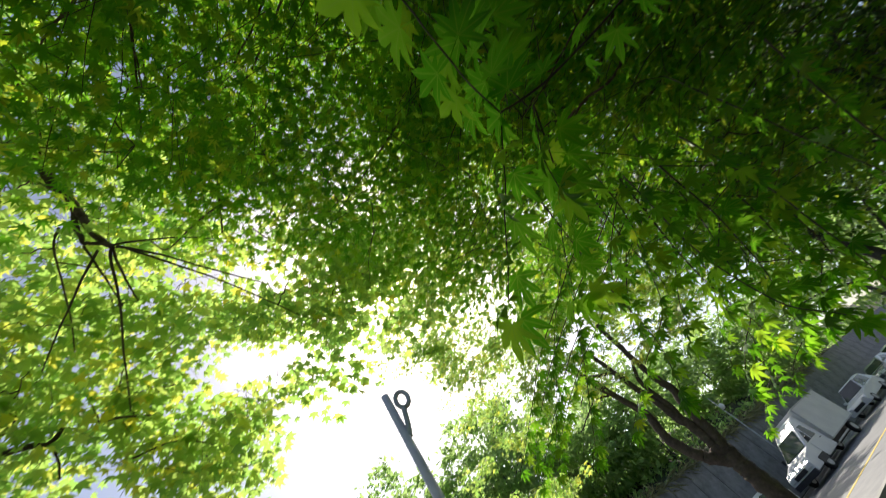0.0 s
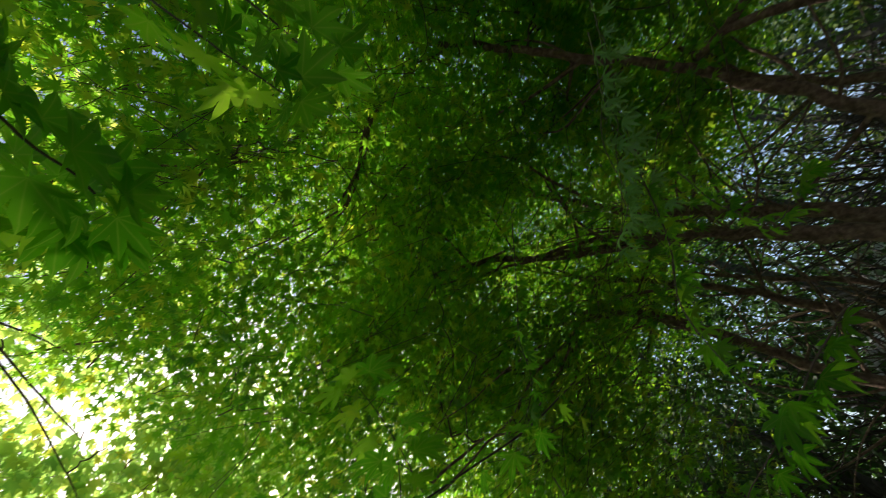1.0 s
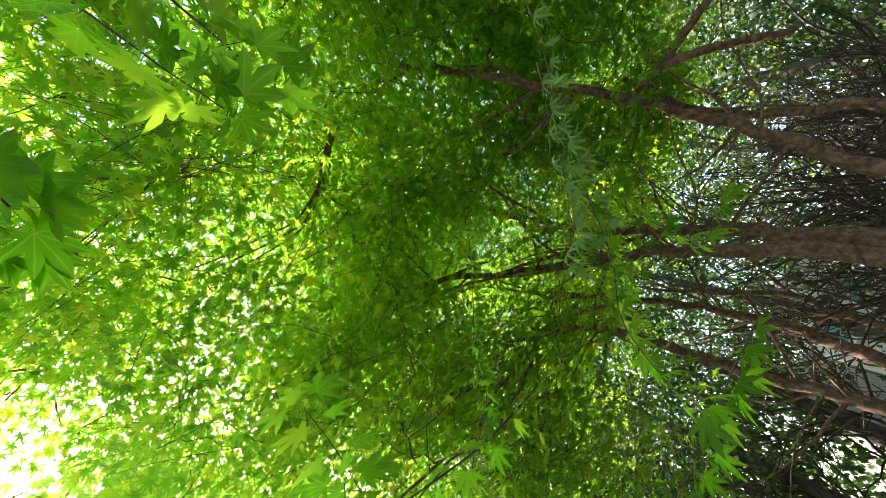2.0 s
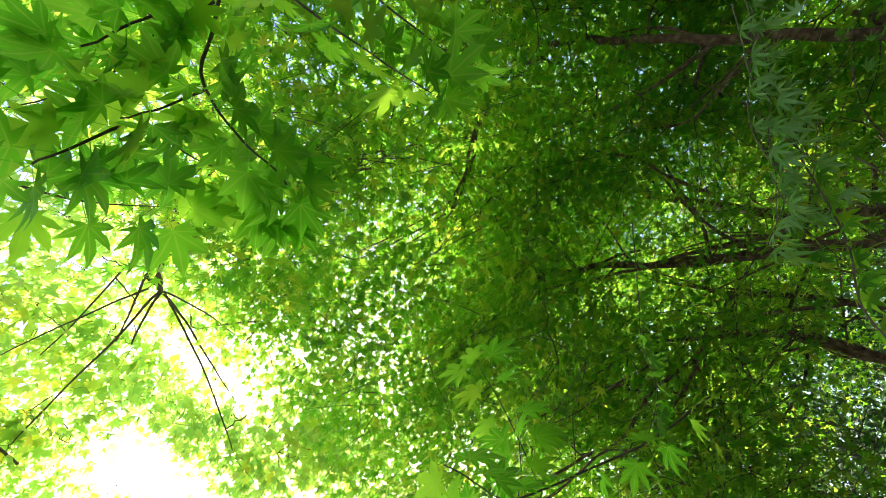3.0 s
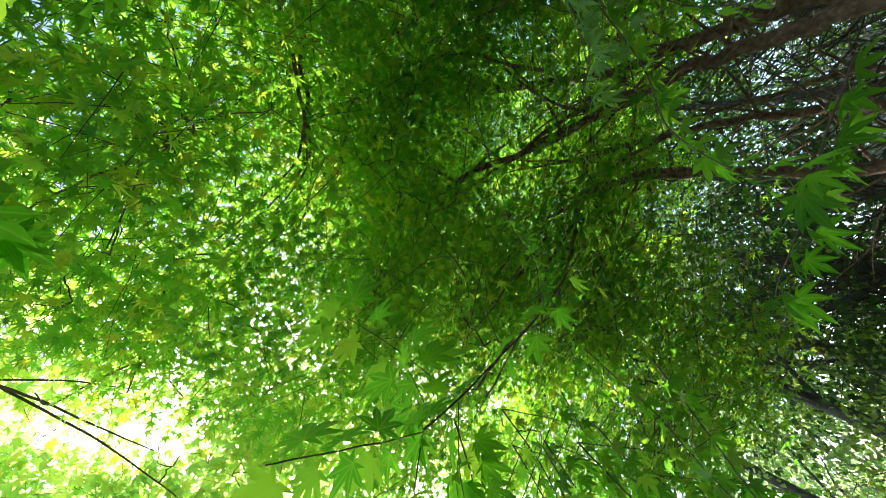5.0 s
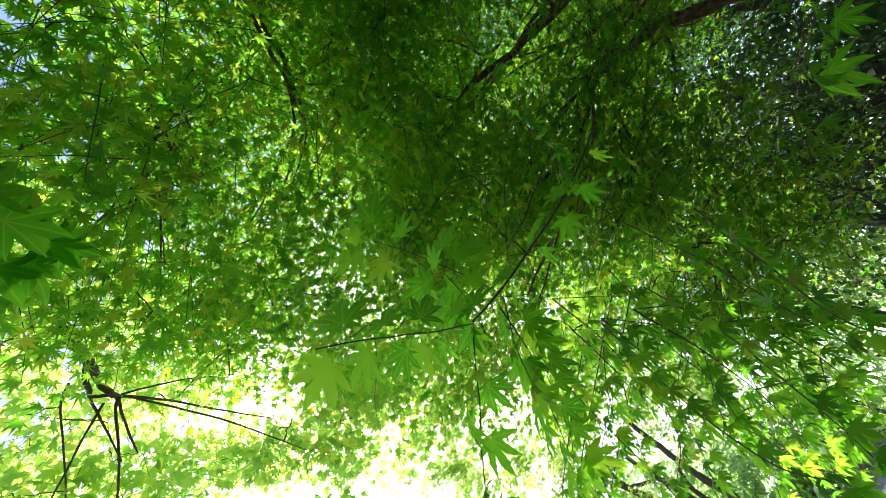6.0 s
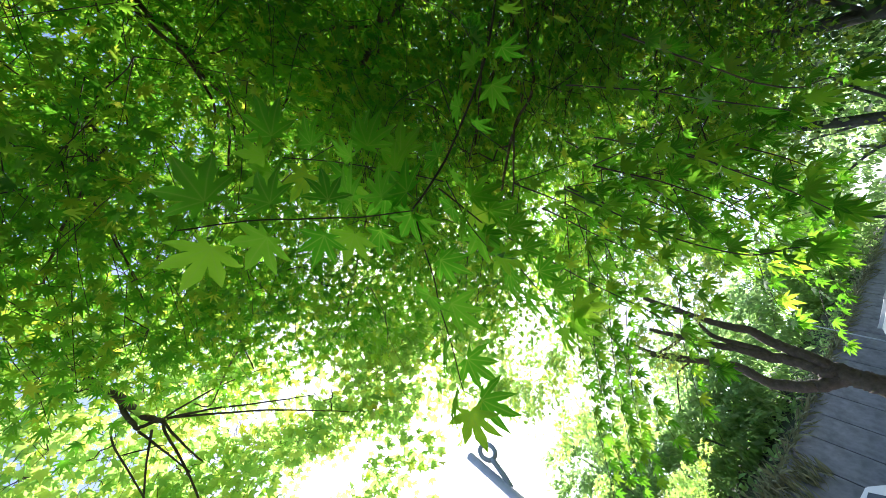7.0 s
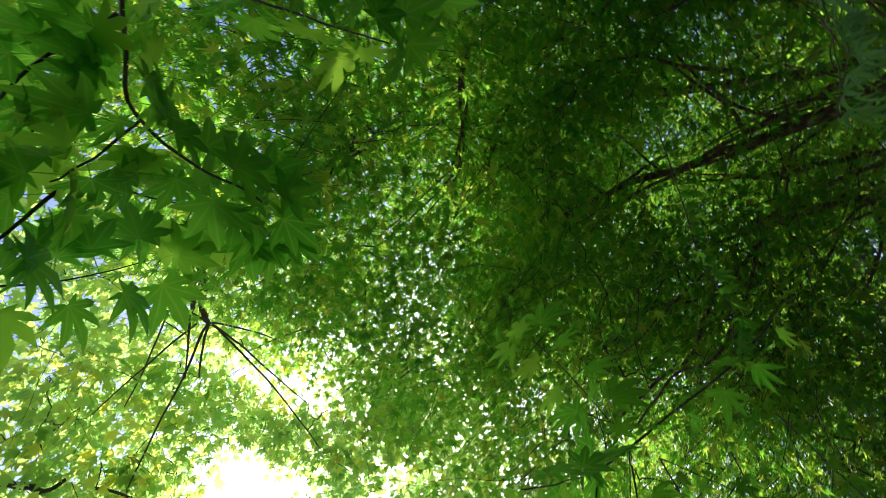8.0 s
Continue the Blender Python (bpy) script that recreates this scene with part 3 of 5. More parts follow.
_, l_elb = limb("branch", [(0.92, 0.85, 4.55), (0.53, 0.78, 4.43), (0.41, 0.80, 4.34), (0.18, 0.74, 4.27), (-0.03, 0.72, 4.27), (-0.31, 0.44, 4.20), (-0.57, 0.11, 4.18)], 0.016, 0.005, tree_2, seed=14)
_, l_t2 = limb("branch", [(0.10, 0.08, 3.86), (0.00, -0.15, 3.86), (-0.09, -0.36, 3.83), (-0.19, -0.53, 3.78)], 0.008, 0.004, tree_2, seed=15)
_, l_t3 = limb("branch", [(-0.01, -0.14, 3.86), (-0.25, -0.24, 3.82), (-0.42, -0.31, 3.78)], 0.006, 0.003, tree_2, seed=16)

for k, (tree, pts, r0, r1) in enumerate((
        (tree_2, [(-0.87, -0.21, 4.57), (-1.2, -0.36, 4.57), (-1.53, -0.51, 4.53)], 0.009, 0.005),
        (tree_2, [(-1.32, -0.43, 4.52), (-1.41, -0.68, 4.55), (-1.49, -0.89, 4.57), (-1.4, -0.94, 4.6)], 0.008, 0.004),
        (tree_1, [(-1.49, 0.25, 3.93), (-1.32, 0.54, 3.97), (-1.16, 0.86, 4.07), (-0.98, 1.17, 4.14)], 0.004, 0.007),
        (tree_2, [(0.56, 0.74, 4.25), (0.42, 0.77, 4.26), (0.29, 0.77, 4.27), (0.18, 0.77, 4.28)], 0.01, 0.011),
        (tree_2, [(-0.52, 0.24, 4.08), (-0.33, 0.47, 4.14), (-0.06, 0.7, 4.17), (0.18, 0.77, 4.26)], 0.004, 0.007),
        (tree_2, [(0.61, 0.65, 4.04), (0.43, 0.67, 4.07), (0.28, 0.7, 4.09), (0.11, 0.66, 4.07), (-0.02, 0.6, 4.04), (-0.29, 0.31, 3.97), (-0.44, 0.1, 3.86)], 0.013, 0.004),
        (tree_2, [(0.37, 0.68, 4.08), (0.22, 0.83, 4.17), (0.17, 1.1, 4.19)], 0.006, 0.004),
        (tree_2, [(0.02, -0.04, 4.08), (-0.01, -0.12, 4.08), (-0.09, -0.25, 4.06), (-0.11, -0.34, 4.05)], 0.008, 0.005),
        (tree_2, [(-0.01, -0.12, 4.08), (-0.29, -0.28, 4.0), (-0.59, -0.43, 3.88)], 0.005, 0.003),
        (tree_3, [(-0.09, 3.55, 2.9), (-0.08, 3.29, 3.02), (-0.1, 3.01, 3.13), (-0.2, 2.8, 3.29), (-0.33, 2.64, 3.42), (-0.47, 2.43, 3.58)], 0.03, 0.012),
        (tree_3, [(-0.2, 2.8, 3.29), (-0.1, 2.66, 3.43), (0.09, 2.64, 3.38), (0.23, 2.63, 3.39)], 0.011, 0.006),
        (tree_3, [(-0.26, 2.72, 3.37), (-0.05, 2.82, 3.28), (0.1, 3.01, 3.14), (0.23, 3.18, 3.02)], 0.012, 0.016),
        (tree_3, [(-0.33, 2.6, 3.39), (-0.48, 2.4, 3.28), (-0.6, 2.29, 3.03), (-0.69, 2.11, 2.89)], 0.01, 0.005),
        (tree_3, [(-0.12, 3.05, 3.06), (-0.3, 2.81, 3.16), (-0.43, 2.61, 3.17)], 0.01, 0.005),
        (tree_3, [(-0.17, 3.03, 3.1), (-0.41, 2.76, 2.9), (-0.59, 2.53, 2.82)], 0.01, 0.005),
        (tree_3, [(-0.33, 2.6, 3.39), (-0.61, 2.21, 3.15), (-0.79, 1.89, 2.97), (-0.87, 1.66, 2.86), (-0.93, 1.48, 2.87), (-1.04, 1.29, 2.81), (-1.15, 1.15, 2.78)], 0.011, 0.004),
        (tree_3, [(-0.54, 2.12, 3.3), (-0.66, 1.77, 3.18), (-0.77, 1.6, 3.15), (-0.87, 1.44, 3.1), (-0.98, 1.24, 3.07)], 0.008, 0.003),
        (tree_1, [(0.64, 2.38, 3.63), (0.69, 2.15, 3.79), (0.76, 1.88, 3.95), (0.74, 1.61, 4.08)], 0.016, 0.006),
        (tree_1, [(0.59, 2.88, 3.31), (0.43, 2.68, 3.46), (0.22, 2.44, 3.63), (-0.03, 2.16, 3.8), (-0.24, 1.85, 3.92), (-0.39, 1.57, 3.97)], 0.022, 0.006),
        (tree_1, [(0.44, 2.86, 3.18), (0.28, 2.66, 3.43), (0.11, 2.44, 3.64), (-0.01, 2.15, 3.8)], 0.024, 0.01))):
    limb("branch", pts, r0, r1, tree, sides=8, per=6, seed=140 + k, crook=0.7)


BARE = np.concatenate([l_a1, l_a2, l_b[:60], l_la, l_lb, l_b2])
BARE = BARE[(BARE[:, 2] > 1.4) & (BARE[:, 2] < 4.2)]


def lit_gaps(c, scale=1.0):
    """Where the leaves part and let the sun down: low values are gaps."""
    d = np.array(sun_dir)
    q = (c - d * (c[:, 2:] / d[2])) * scale
    return np.array([noise.noise(Vector((p[0], p[1], 3.0))) + 0.35 * noise.noise(Vector((p[0] * 2.6, p[1] * 2.6, 8.0))) for p in q])


def keep_maple(c, rng):
    """The crown leaves the standing place, the open foot of the trunks and the bare inner limbs free."""
    x, y, z = c[:, 0], c[:, 1], c[:, 2]
    az = np.degrees(np.arctan2(x, y))
    hd = np.hypot(x, y)
    el = np.degrees(np.arctan2(z - 1.5, hd))
    ok = np.linalg.norm(c - np.array([0, 0, 1.5]), axis=1) > 1.5
    open_foot = (az > -14) & (az < 45) & (el < np.where(az > 14, 25, 29))
    ok &= ~open_foot | (rng.random(len(c)) < np.where(az > 16, 0.2, 0.4))
    inner = np.linalg.norm(c[:, None] - BARE[None, ::3], axis=2).min(1)
    ok &= (inner > 0.6) | (rng.random(len(c)) < 0.5)
    ok &= lit_gaps(c + np.array([7.0, 3.0, 0.0]), 1.2) > -0.37
    west = (az < -50) & (az > -128) & (el < 74)
    ok &= ~west | (lit_gaps(c) > -0.2)
    rim = np.interp(az, [-175, -140, -107, -83, -75, -66, -60, -50, -45, -40, -30, -20, -14], [61, 68, 67, 57, 46, 38, 32, 23, 15, 11, 10, 9, 5])
    ok &= (el > rim + rng.normal(0, 3, len(c))) | (az > -14) | (az < -175)
    return ok


def bare_branches(parent, line, first, n, seed, reach=(0.5, 1.3), up=0.5):
    """Thin bare side branches that leave a limb, each with kinks and two or three twigs."""
    rng = np.random.default_rng(seed)
    made = []
    for k in range(n):
        i = rng.integers(first, len(line) - 1)
        a = rng.uniform(0, 2 * np.pi)
        d = np.array([math.cos(a), math.sin(a), rng.uniform(0.1, 0.1 + 2 * up)])
        d /= np.linalg.norm(d)
        ln = rng.uniform(*reach)
        p = [line[i]]
        for m in range(4):
            d = d + rng.normal(0, 0.22, 3) + np.array([0, 0, 0.03])
            d /= np.linalg.norm(d)
            p.append(p[-1] + d * ln / 4)
        _, l = limb("branch", p, rng.choice([0.008, 0.011, 0.017]), 0.003, parent, bark, 5, 3, 0.05, seed=seed + k)
        made.append(l)
    return made


wood_1 = bare_branches(tree_1, l_a2, 26, 24, 210, (0.6, 1.7)) + bare_branches(tree_1, l_a1, 24, 20, 240, (0.6, 1.6))
wood_2 = bare_branches(tree_2, l_b, 24, 18, 270, (0.6, 1.6))
wood_3 = bare_branches(tree_3, l_la, 16, 20, 300, (0.7, 1.6)) + bare_branches(tree_3, l_lb, 16, 20, 330, (0.7, 1.6)) + bare_branches(tree_3, l_lc, 12, 12, 360, (0.6, 1.2), 0.8)
# The blobs above z 6 are hidden layers, added to shade the crown below.
crown(tree_1, [(1350, (0.7, 3.3, 4.9), (2.9, 2.3, 1.6)), (500, (0.5, 2.6, 6.6), (1.9, 1.7, 0.5)), (260, (-0.6, 1.8, 4.6), (1.8, 1.6, 1.0))], 40, (0.7, 3.0, 3.5),
      [l_a1[20:], l_a2[24:]] + wood_1, shape_far, maple_leaf, 0.053, 21, keep_maple, twig_bark, clumps=330, simple=shape_high, fine=shape_low, shrink=SMALLER)
crown(tree_2, [(650, (0.4, 0.35, 4.35), (2.2, 2.2, 0.85)), (900, (2.5, 1.3, 4.2), (1.8, 2.0, 1.3)), (380, (0.9, -1.8, 4.0), (2.4, 1.7, 1.0)), (60, (-1.0, 0.4, 3.9), (1.2, 1.4, 0.5)), (70, (0.4, 1.0, 5.0), (1.6, 1.4, 0.4)), (150, (1.8, 3.1, 3.75), (0.9, 0.8, 0.5))], 38,
      (1.4, 2.0, 3.2), [l_b[30:], l_b1, l_c, l_elb, l_t2, l_t3] + wood_2, shape_far, maple_leaf, 0.063, 22, keep_maple, twig_bark, clumps=360, spread=(0.32, 0.32, 0.11), simple=shape_high, fine=shape_low, shrink=(1.05, 0.93))
crown(tree_3, [(1080, (-2.0, 2.2, 3.5), (1.8, 1.8, 1.7)), (230, (-0.4, 4.4, 4.4), (2.4, 1.6, 1.6)), (580, (-1.1, 3.4, 6.4), (2.4, 2.0, 0.9))], 38, (0.1, 4.0, 3.2),
      [l_la[20:], l_lb[20:], l_d] + wood_3, shape_far, maple_leaf, 0.061, 23, keep_maple, twig_bark, clumps=270, simple=shape_high, fine=shape_low, shrink=SMALLER)

# the roof of leaves right over the standing place
crown(tree_1, [(340, (-0.75, 0.75, 4.6), (1.1, 1.2, 0.5)), (90, (0.8, -0.5, 4.6), (1.0, 0.9, 0.4)), (90, (0.1, 1.6, 4.7), (1.0, 0.8, 0.4)), (260, (-1.35, 0.3, 4.7), (0.9, 1.4, 0.4))], 36, (0.4, 2.4, 4.0), [l_a2[40:], l_elb, l_b[50:]] + wood_1,
      shape_far, maple_leaf, 0.058, 25, keep_maple, twig_bark, apart=0.148, simple=shape_high, fine=shape_low, shrink=SMALLER)
# a thin upper storey over that roof
crown(tree_1, [(48, (-0.95, 0.3, 5.2), (0.85, 0.75, 0.3))], 34, (0.4, 2.4, 4.0), [l_a2[40:], l_elb, l_b[50:]] + wood_1,
      shape_far, maple_leaf, 0.058, 26, lambda c, rng: lit_gaps(c, 3.0) > -0.25, twig_bark, simple=shape_high, shrink=SMALLER)
# low shaded sprays that hang before the trunks
crown(tree_3, [(120, (-0.7, 2.3, 2.9), (0.9, 0.6, 0.8)), (100, (-1.2, 1.8, 2.6), (0.6, 0.5, 0.6)), (30, (0.5, 2.0, 3.0), (0.9, 0.5, 0.5))], 30, (0.1, 4.0, 3.2), [l_la[20:], l_d, l_x3, l_x4, l_x5] + wood_3,
      shape_far, maple_leaf, 0.060, 24, keep_maple, twig_bark, fine=shape_low)

# near twigs over the standing place
leafy_twig(tree_3, [(-0.26, 1.07, 2.26), (-0.38, 0.82, 2.19), (-0.45, 0.55, 2.12), (-0.45, 0.36, 2.05)], 0.0032, 0.0022, 0.134, 0.074, 31)
leafy_twig(tree_3, [(-0.455, 0.36, 2.05), (-0.34, 0.23, 1.95), (-0.25, 0.14, 1.875), (-0.205, 0.085, 1.84)], 0.0014, 0.0007, 0.080, 0.056, 32, droop=0.12, first=0.25)
leafy_twig(tree_3, [(-0.455, 0.36, 2.05), (-0.499, 0.27, 1.939), (-0.528, 0.209, 1.865), (-0.556, 0.149, 1.79)], 0.0014, 0.0007, 0.085, 0.058, 33, droop=0.2, first=0.3)
leafy_twig(tree_3, [(-0.51, 0.51, 2.16), (-0.37, 0.39, 2.17), (-0.25, 0.27, 2.17)], 0.0016, 0.0008, 0.095, 0.068, 91, droop=0.12, first=0.3)
leafy_twig(tree_3, [(-0.50, 0.50, 2.13), (-0.555, 0.43, 2.03), (-0.58, 0.38, 1.93)], 0.0016, 0.0008, 0.085, 0.064, 92, droop=0.25, first=0.3)
leafy_twig(tree_3, [(-0.46, 0.385, 2.06), (-0.39, 0.36, 2.05), (-0.33, 0.34, 2.06)], 0.0014, 0.0008, 0.08, 0.060, 93, droop=0.15, first=0.5)
leafy_twig(tree_3, [(-0.46, 0.43, 2.05), (-0.63, 0.47, 2.03), (-0.79, 0.48, 2.03), (-0.93, 0.48, 1.99)], 0.0018, 0.0009, 0.067, 0.074, 34, droop=0.5)
leafy_twig(tree_2, [(0.36, -0.37, 2.37), (0.29, -0.38, 2.34), (0.20, -0.37, 2.29), (0.13, -0.35, 2.26), (0.07, -0.28, 2.21), (0.01, -0.18, 2.19)], 0.0040, 0.0018, 0.045, 0.074, 35, droop=0.3)
leafy_twig(tree_2, [(0.12, -0.35, 2.26), (0.07, -0.39, 2.22), (0.04, -0.41, 2.16)], 0.0024, 0.0012, 0.040, 0.074, 36, droop=0.3)
leafy_twig(tree_2, [(0.03, -0.42, 2.20), (-0.01, -0.44, 2.14), (-0.04, -0.45, 2.08)], 0.0028, 0.0015, 0.045, 0.074, 37, droop=0.3)
leafy_twig(tree_2, [(0.28, -0.39, 2.34), (0.21, -0.45, 2.29), (0.12, -0.49, 2.20)], 0.0035, 0.0016, 0.045, 0.074, 38, droop=0.3)
leafy_twig(tree_2, [(0.34, -0.32, 2.26), (0.29, -0.20, 2.22), (0.25, -0.10, 2.16), (0.22, -0.00, 2.12)], 0.0026, 0.0010, 0.045, 0.070, 39, droop=0.8)
leafy_twig(tree_2, [(0.39, -0.17, 2.27), (0.33, -0.04, 2.21), (0.30, 0.04, 2.17)], 0.0024, 0.0010, 0.045, 0.068, 40, droop=0.8)
leafy_twig(tree_2, [(1.06, 0.71, 2.54), (0.79, 0.85, 2.42), (0.52, 0.92, 2.36), (0.35, 0.96, 2.23), (0.19, 0.90, 2.17)], 0.0024, 0.0010, 0.085, 0.058, 41, droop=1.4, spread=0.8, leaves=PALE, wood=green_twig)
leafy_twig(tree_1, [(0.46, 1.04, 2.28), (0.25, 0.98, 2.08), (0.10, 0.88, 1.95), (0.02, 0.78, 1.78), (0.02, 0.71, 1.70)], 0.0026, 0.0010, 0.055, 0.050, 42, droop=0.6)
leafy_twig(tree_1, [(0.53, 1.26, 2.29), (0.41, 1.17, 2.08), (0.36, 1.08, 1.91), (0.45, 1.01, 1.88)], 0.0024, 0.0010, 0.055, 0.046, 43, droop=0.6)
leafy_twig(tree_3, [(-0.89, 1.20, 2.38), (-1.04, 1.10, 2.05), (-1.12, 0.98, 1.84)], 0.0026, 0.0010, 0.060, 0.043, 44, droop=0.7)
leafy_twig(tree_3, [(-0.68, 1.23, 2.31), (-0.72, 1.15, 2.00), (-0.71, 1.01, 1.78), (-0.70, 0.93, 1.65)], 0.0026, 0.0010, 0.070, 0.045, 45, droop=0.7)
leafy_twig(tree_3, [(-0.92, 0.70, 2.34), (-1.12, 0.72, 2.10), (-1.23, 0.72, 1.89), (-1.30, 0.67, 1.77)], 0.0024, 0.0010, 0.050, 0.043, 46, droop=0.6)

leafy_twig(tree_3, [(0.19, 0.98, 2.71), (-0.04, 0.91, 2.49), (-0.17, 0.86, 2.36), (-0.27, 0.86, 2.25), (-0.36, 0.80, 2.18)], 0.0022, 0.0009, 0.040, 0.044, 49, droop=1.3, spread=0.35)
leafy_twig(tree_2, [(0.83, 0.81, 2.46), (0.74, 0.85, 2.42), (0.64, 0.88, 2.38), (0.58, 0.92, 2.33), (0.49, 0.94, 2.31), (0.40, 0.96, 2.27), (0.29, 0.99, 2.24), (0.18, 0.99, 2.22)], 0.0024, 0.0010, 0.085, 0.058, 55, droop=1.4, spread=0.8, leaves=PALE, wood=green_twig)
leafy_twig(tree_2, [(0.83, 0.84, 2.43), (0.74, 0.88, 2.39), (0.62, 0.92, 2.34), (0.55, 0.95, 2.30), (0.44, 1.00, 2.24), (0.37, 1.02, 2.16)], 0.0022, 0.0010, 0.085, 0.058, 56, droop=1.4, spread=0.8, leaves=PALE, wood=green_twig)
leafy_twig(tree_2, [(0.39, 0.96, 2.28), (0.33, 0.98, 2.24), (0.29, 1.00, 2.18)], 0.0020, 0.0010, 0.050, 0.046, 57, droop=1.5, spread=0.8, leaves=PALE, wood=green_twig)
leafy_twig(tree_2, [(0.02, -0.41, 2.30), (0.00, -0.34, 2.29), (-0.02, -0.25, 2.29), (-0.05, -0.19, 2.30)], 0.0018, 0.0009, 0.04, 0.072, 50, droop=0.3)
leafy_twig(tree_2, [(-0.09, -0.53, 2.17), (-0.10, -0.48, 2.19), (-0.10, -0.43, 2.22), (-0.09, -0.37, 2.25)], 0.0020, 0.0009, 0.05, 0.072, 51, droop=0.3)
leafy_twig(tree_2, [(0.30, -0.43, 2.32), (0.14, -0.46, 2.28), (0.05, -0.50, 2.20), (0.01, -0.54, 2.17)], 0.0020, 0.0009, 0.05, 0.072, 52, droop=0.3)
leafy_twig(tree_1, [(0.19, 0.90, 1.71), (0.06, 0.80, 1.70), (-0.04, 0.74, 1.69), (-0.14, 0.71, 1.69)], 0.0020, 0.0009, 0.055, 0.048, 53, droop=0.5)

for pts, seed, size in (([(-0.82, 0.84, 2.15), (-0.91, 0.79, 1.90), (-0.91, 0.74, 1.70), (-0.87, 0.74, 1.60)], 61, 0.047), ([(-0.53, 1.11, 2.01), (-0.63, 1.04, 1.81), (-0.66, 0.95, 1.67), (-0.64, 0.92, 1.59)], 62, 0.047), ([(-0.73, 0.96, 2.08), (-0.78, 0.93, 1.86), (-0.80, 0.85, 1.68), (-0.82, 0.79, 1.57)], 63, 0.047), ([(-1.41, 1.25, 2.33), (-1.61, 1.16, 2.11), (-1.76, 0.97, 2.03), (-1.89, 0.77, 1.92)], 64, 0.046), ([(-1.69, 0.96, 2.44), (-1.87, 0.83, 2.23), (-1.97, 0.72, 2.09), (-2.04, 0.61, 1.95)], 65, 0.046), ([(-1.69, 1.13, 2.67), (-1.94, 0.90, 2.50), (-2.10, 0.73, 2.31), (-2.21, 0.56, 2.15)], 66, 0.046)):
    leafy_twig(tree_3, pts, 0.0024, 0.0010, 0.055, size, seed, droop=0.9)

for pts, seed in (([(-1.24, 1.34, 2.61), (-1.56, 1.05, 2.54), (-1.82, 0.72, 2.40), (-1.96, 0.51, 2.25), (-2.05, 0.31, 2.11)], 81), ([(-1.28, 1.50, 2.61), (-1.67, 1.15, 2.53), (-1.95, 0.78, 2.39), (-2.08, 0.56, 2.25), (-2.16, 0.41, 2.13)], 82), ([(-1.32, 1.66, 2.60), (-1.78, 1.25, 2.51), (-2.06, 0.88, 2.38), (-2.20, 0.63, 2.24), (-2.30, 0.41, 2.09)], 83), ([(-1.54, 1.68, 2.57), (-1.89, 1.35, 2.49), (-2.19, 0.94, 2.36), (-2.32, 0.69, 2.23), (-2.40, 0.53, 2.10)], 84)):
    leafy_twig(tree_3, pts, 0.0030, 0.0010, 0.052, 0.046, seed, droop=1.1)

# sprays that reach out towards the road, with side twigs
for pts, seed, size in (([(-1.28, 1.34, 2.29), (-1.71, 1.59, 2.13), (-2.15, 1.78, 1.93), (-2.47, 1.90, 1.80), (-2.68, 1.96, 1.71)], 101, 0.056),
                        ([(-1.18, 1.35, 2.17), (-1.49, 1.57, 2.03), (-1.79, 1.74, 1.88), (-2.01, 1.82, 1.76), (-2.13, 1.84, 1.70)], 102, 0.055),
                        ([(-0.91, 0.95, 2.24), (-1.19, 1.08, 2.09), (-1.42, 1.21, 1.96), (-1.53, 1.28, 1.85), (-1.63, 1.34, 1.77)], 103, 0.058),
                        ([(-0.93, 0.86, 2.30), (-1.13, 0.93, 2.17), (-1.29, 0.99, 2.04)], 104, 0.055),
                        ([(-1.04, 1.27, 2.02), (-1.32, 1.49, 1.89), (-1.54, 1.59, 1.75)], 105, 0.062),
                        ([(-0.83, 0.96, 2.12), (-1.02, 1.09, 1.98), (-1.19, 1.18, 1.87), (-1.32, 1.22, 1.78)], 106, 0.056),
                        ([(-1.16, 1.47, 1.93), (-1.35, 1.61, 1.82), (-1.53, 1.73, 1.73)], 107, 0.064),
                        ([(-0.78, 0.82, 2.32), (-0.97, 0.91, 2.21), (-1.16, 0.95, 2.10)], 108, 0.054)):
    tw = leafy_twig(tree_3, pts, 0.0030, 0.0012, 0.075, size, seed, droop=0.5)
    for k in range(1, len(pts)):
        a, b = Vector(pts[k - 1]), Vector(pts[k])
        side = (b - a).cross(Vector((0, 0, 1))).normalized() * (0.20 if k % 2 else -0.20)
        leafy_twig(tree_3, [tuple(a), tuple(a.lerp(b, 0.6) + side * 0.6), tuple(b + side + Vector((0, 0, -0.03)))], 0.0020, 0.0009, 0.080, size * 0.95, seed + 20 * k, droop=0.5, first=0.35)

# a single yellow leaf caught under the crown
yl = new("leaf", NEAR[1].copy())
yl.data.materials[0] = yellow_leaf
yl.parent = tree_1
yl.matrix_world = pose(-0.43, 1.61, 3.88, 20, 15, 70) @ Matrix.Diagonal((0.042, 0.042, 0.042, 1))
tagged(yl, "single bright yellow leaf")

# two pale leaves that show their undersides
for x, y, z, turn, size in ((-0.673, 0.956, 1.764, (105, 20, 30), 0.036), (0.430, 0.401, 1.909, (75, -30, 200), 0.024)):
    turned = new("leaf", PALE[0])
    turned.parent = tree_3 if x < 0 else tree_2
    turned.matrix_world = pose(x, y, z, *turn) @ Matrix.Diagonal((size, size, size, 1))
    tagged(turned, "single leaf turned to its pale underside")

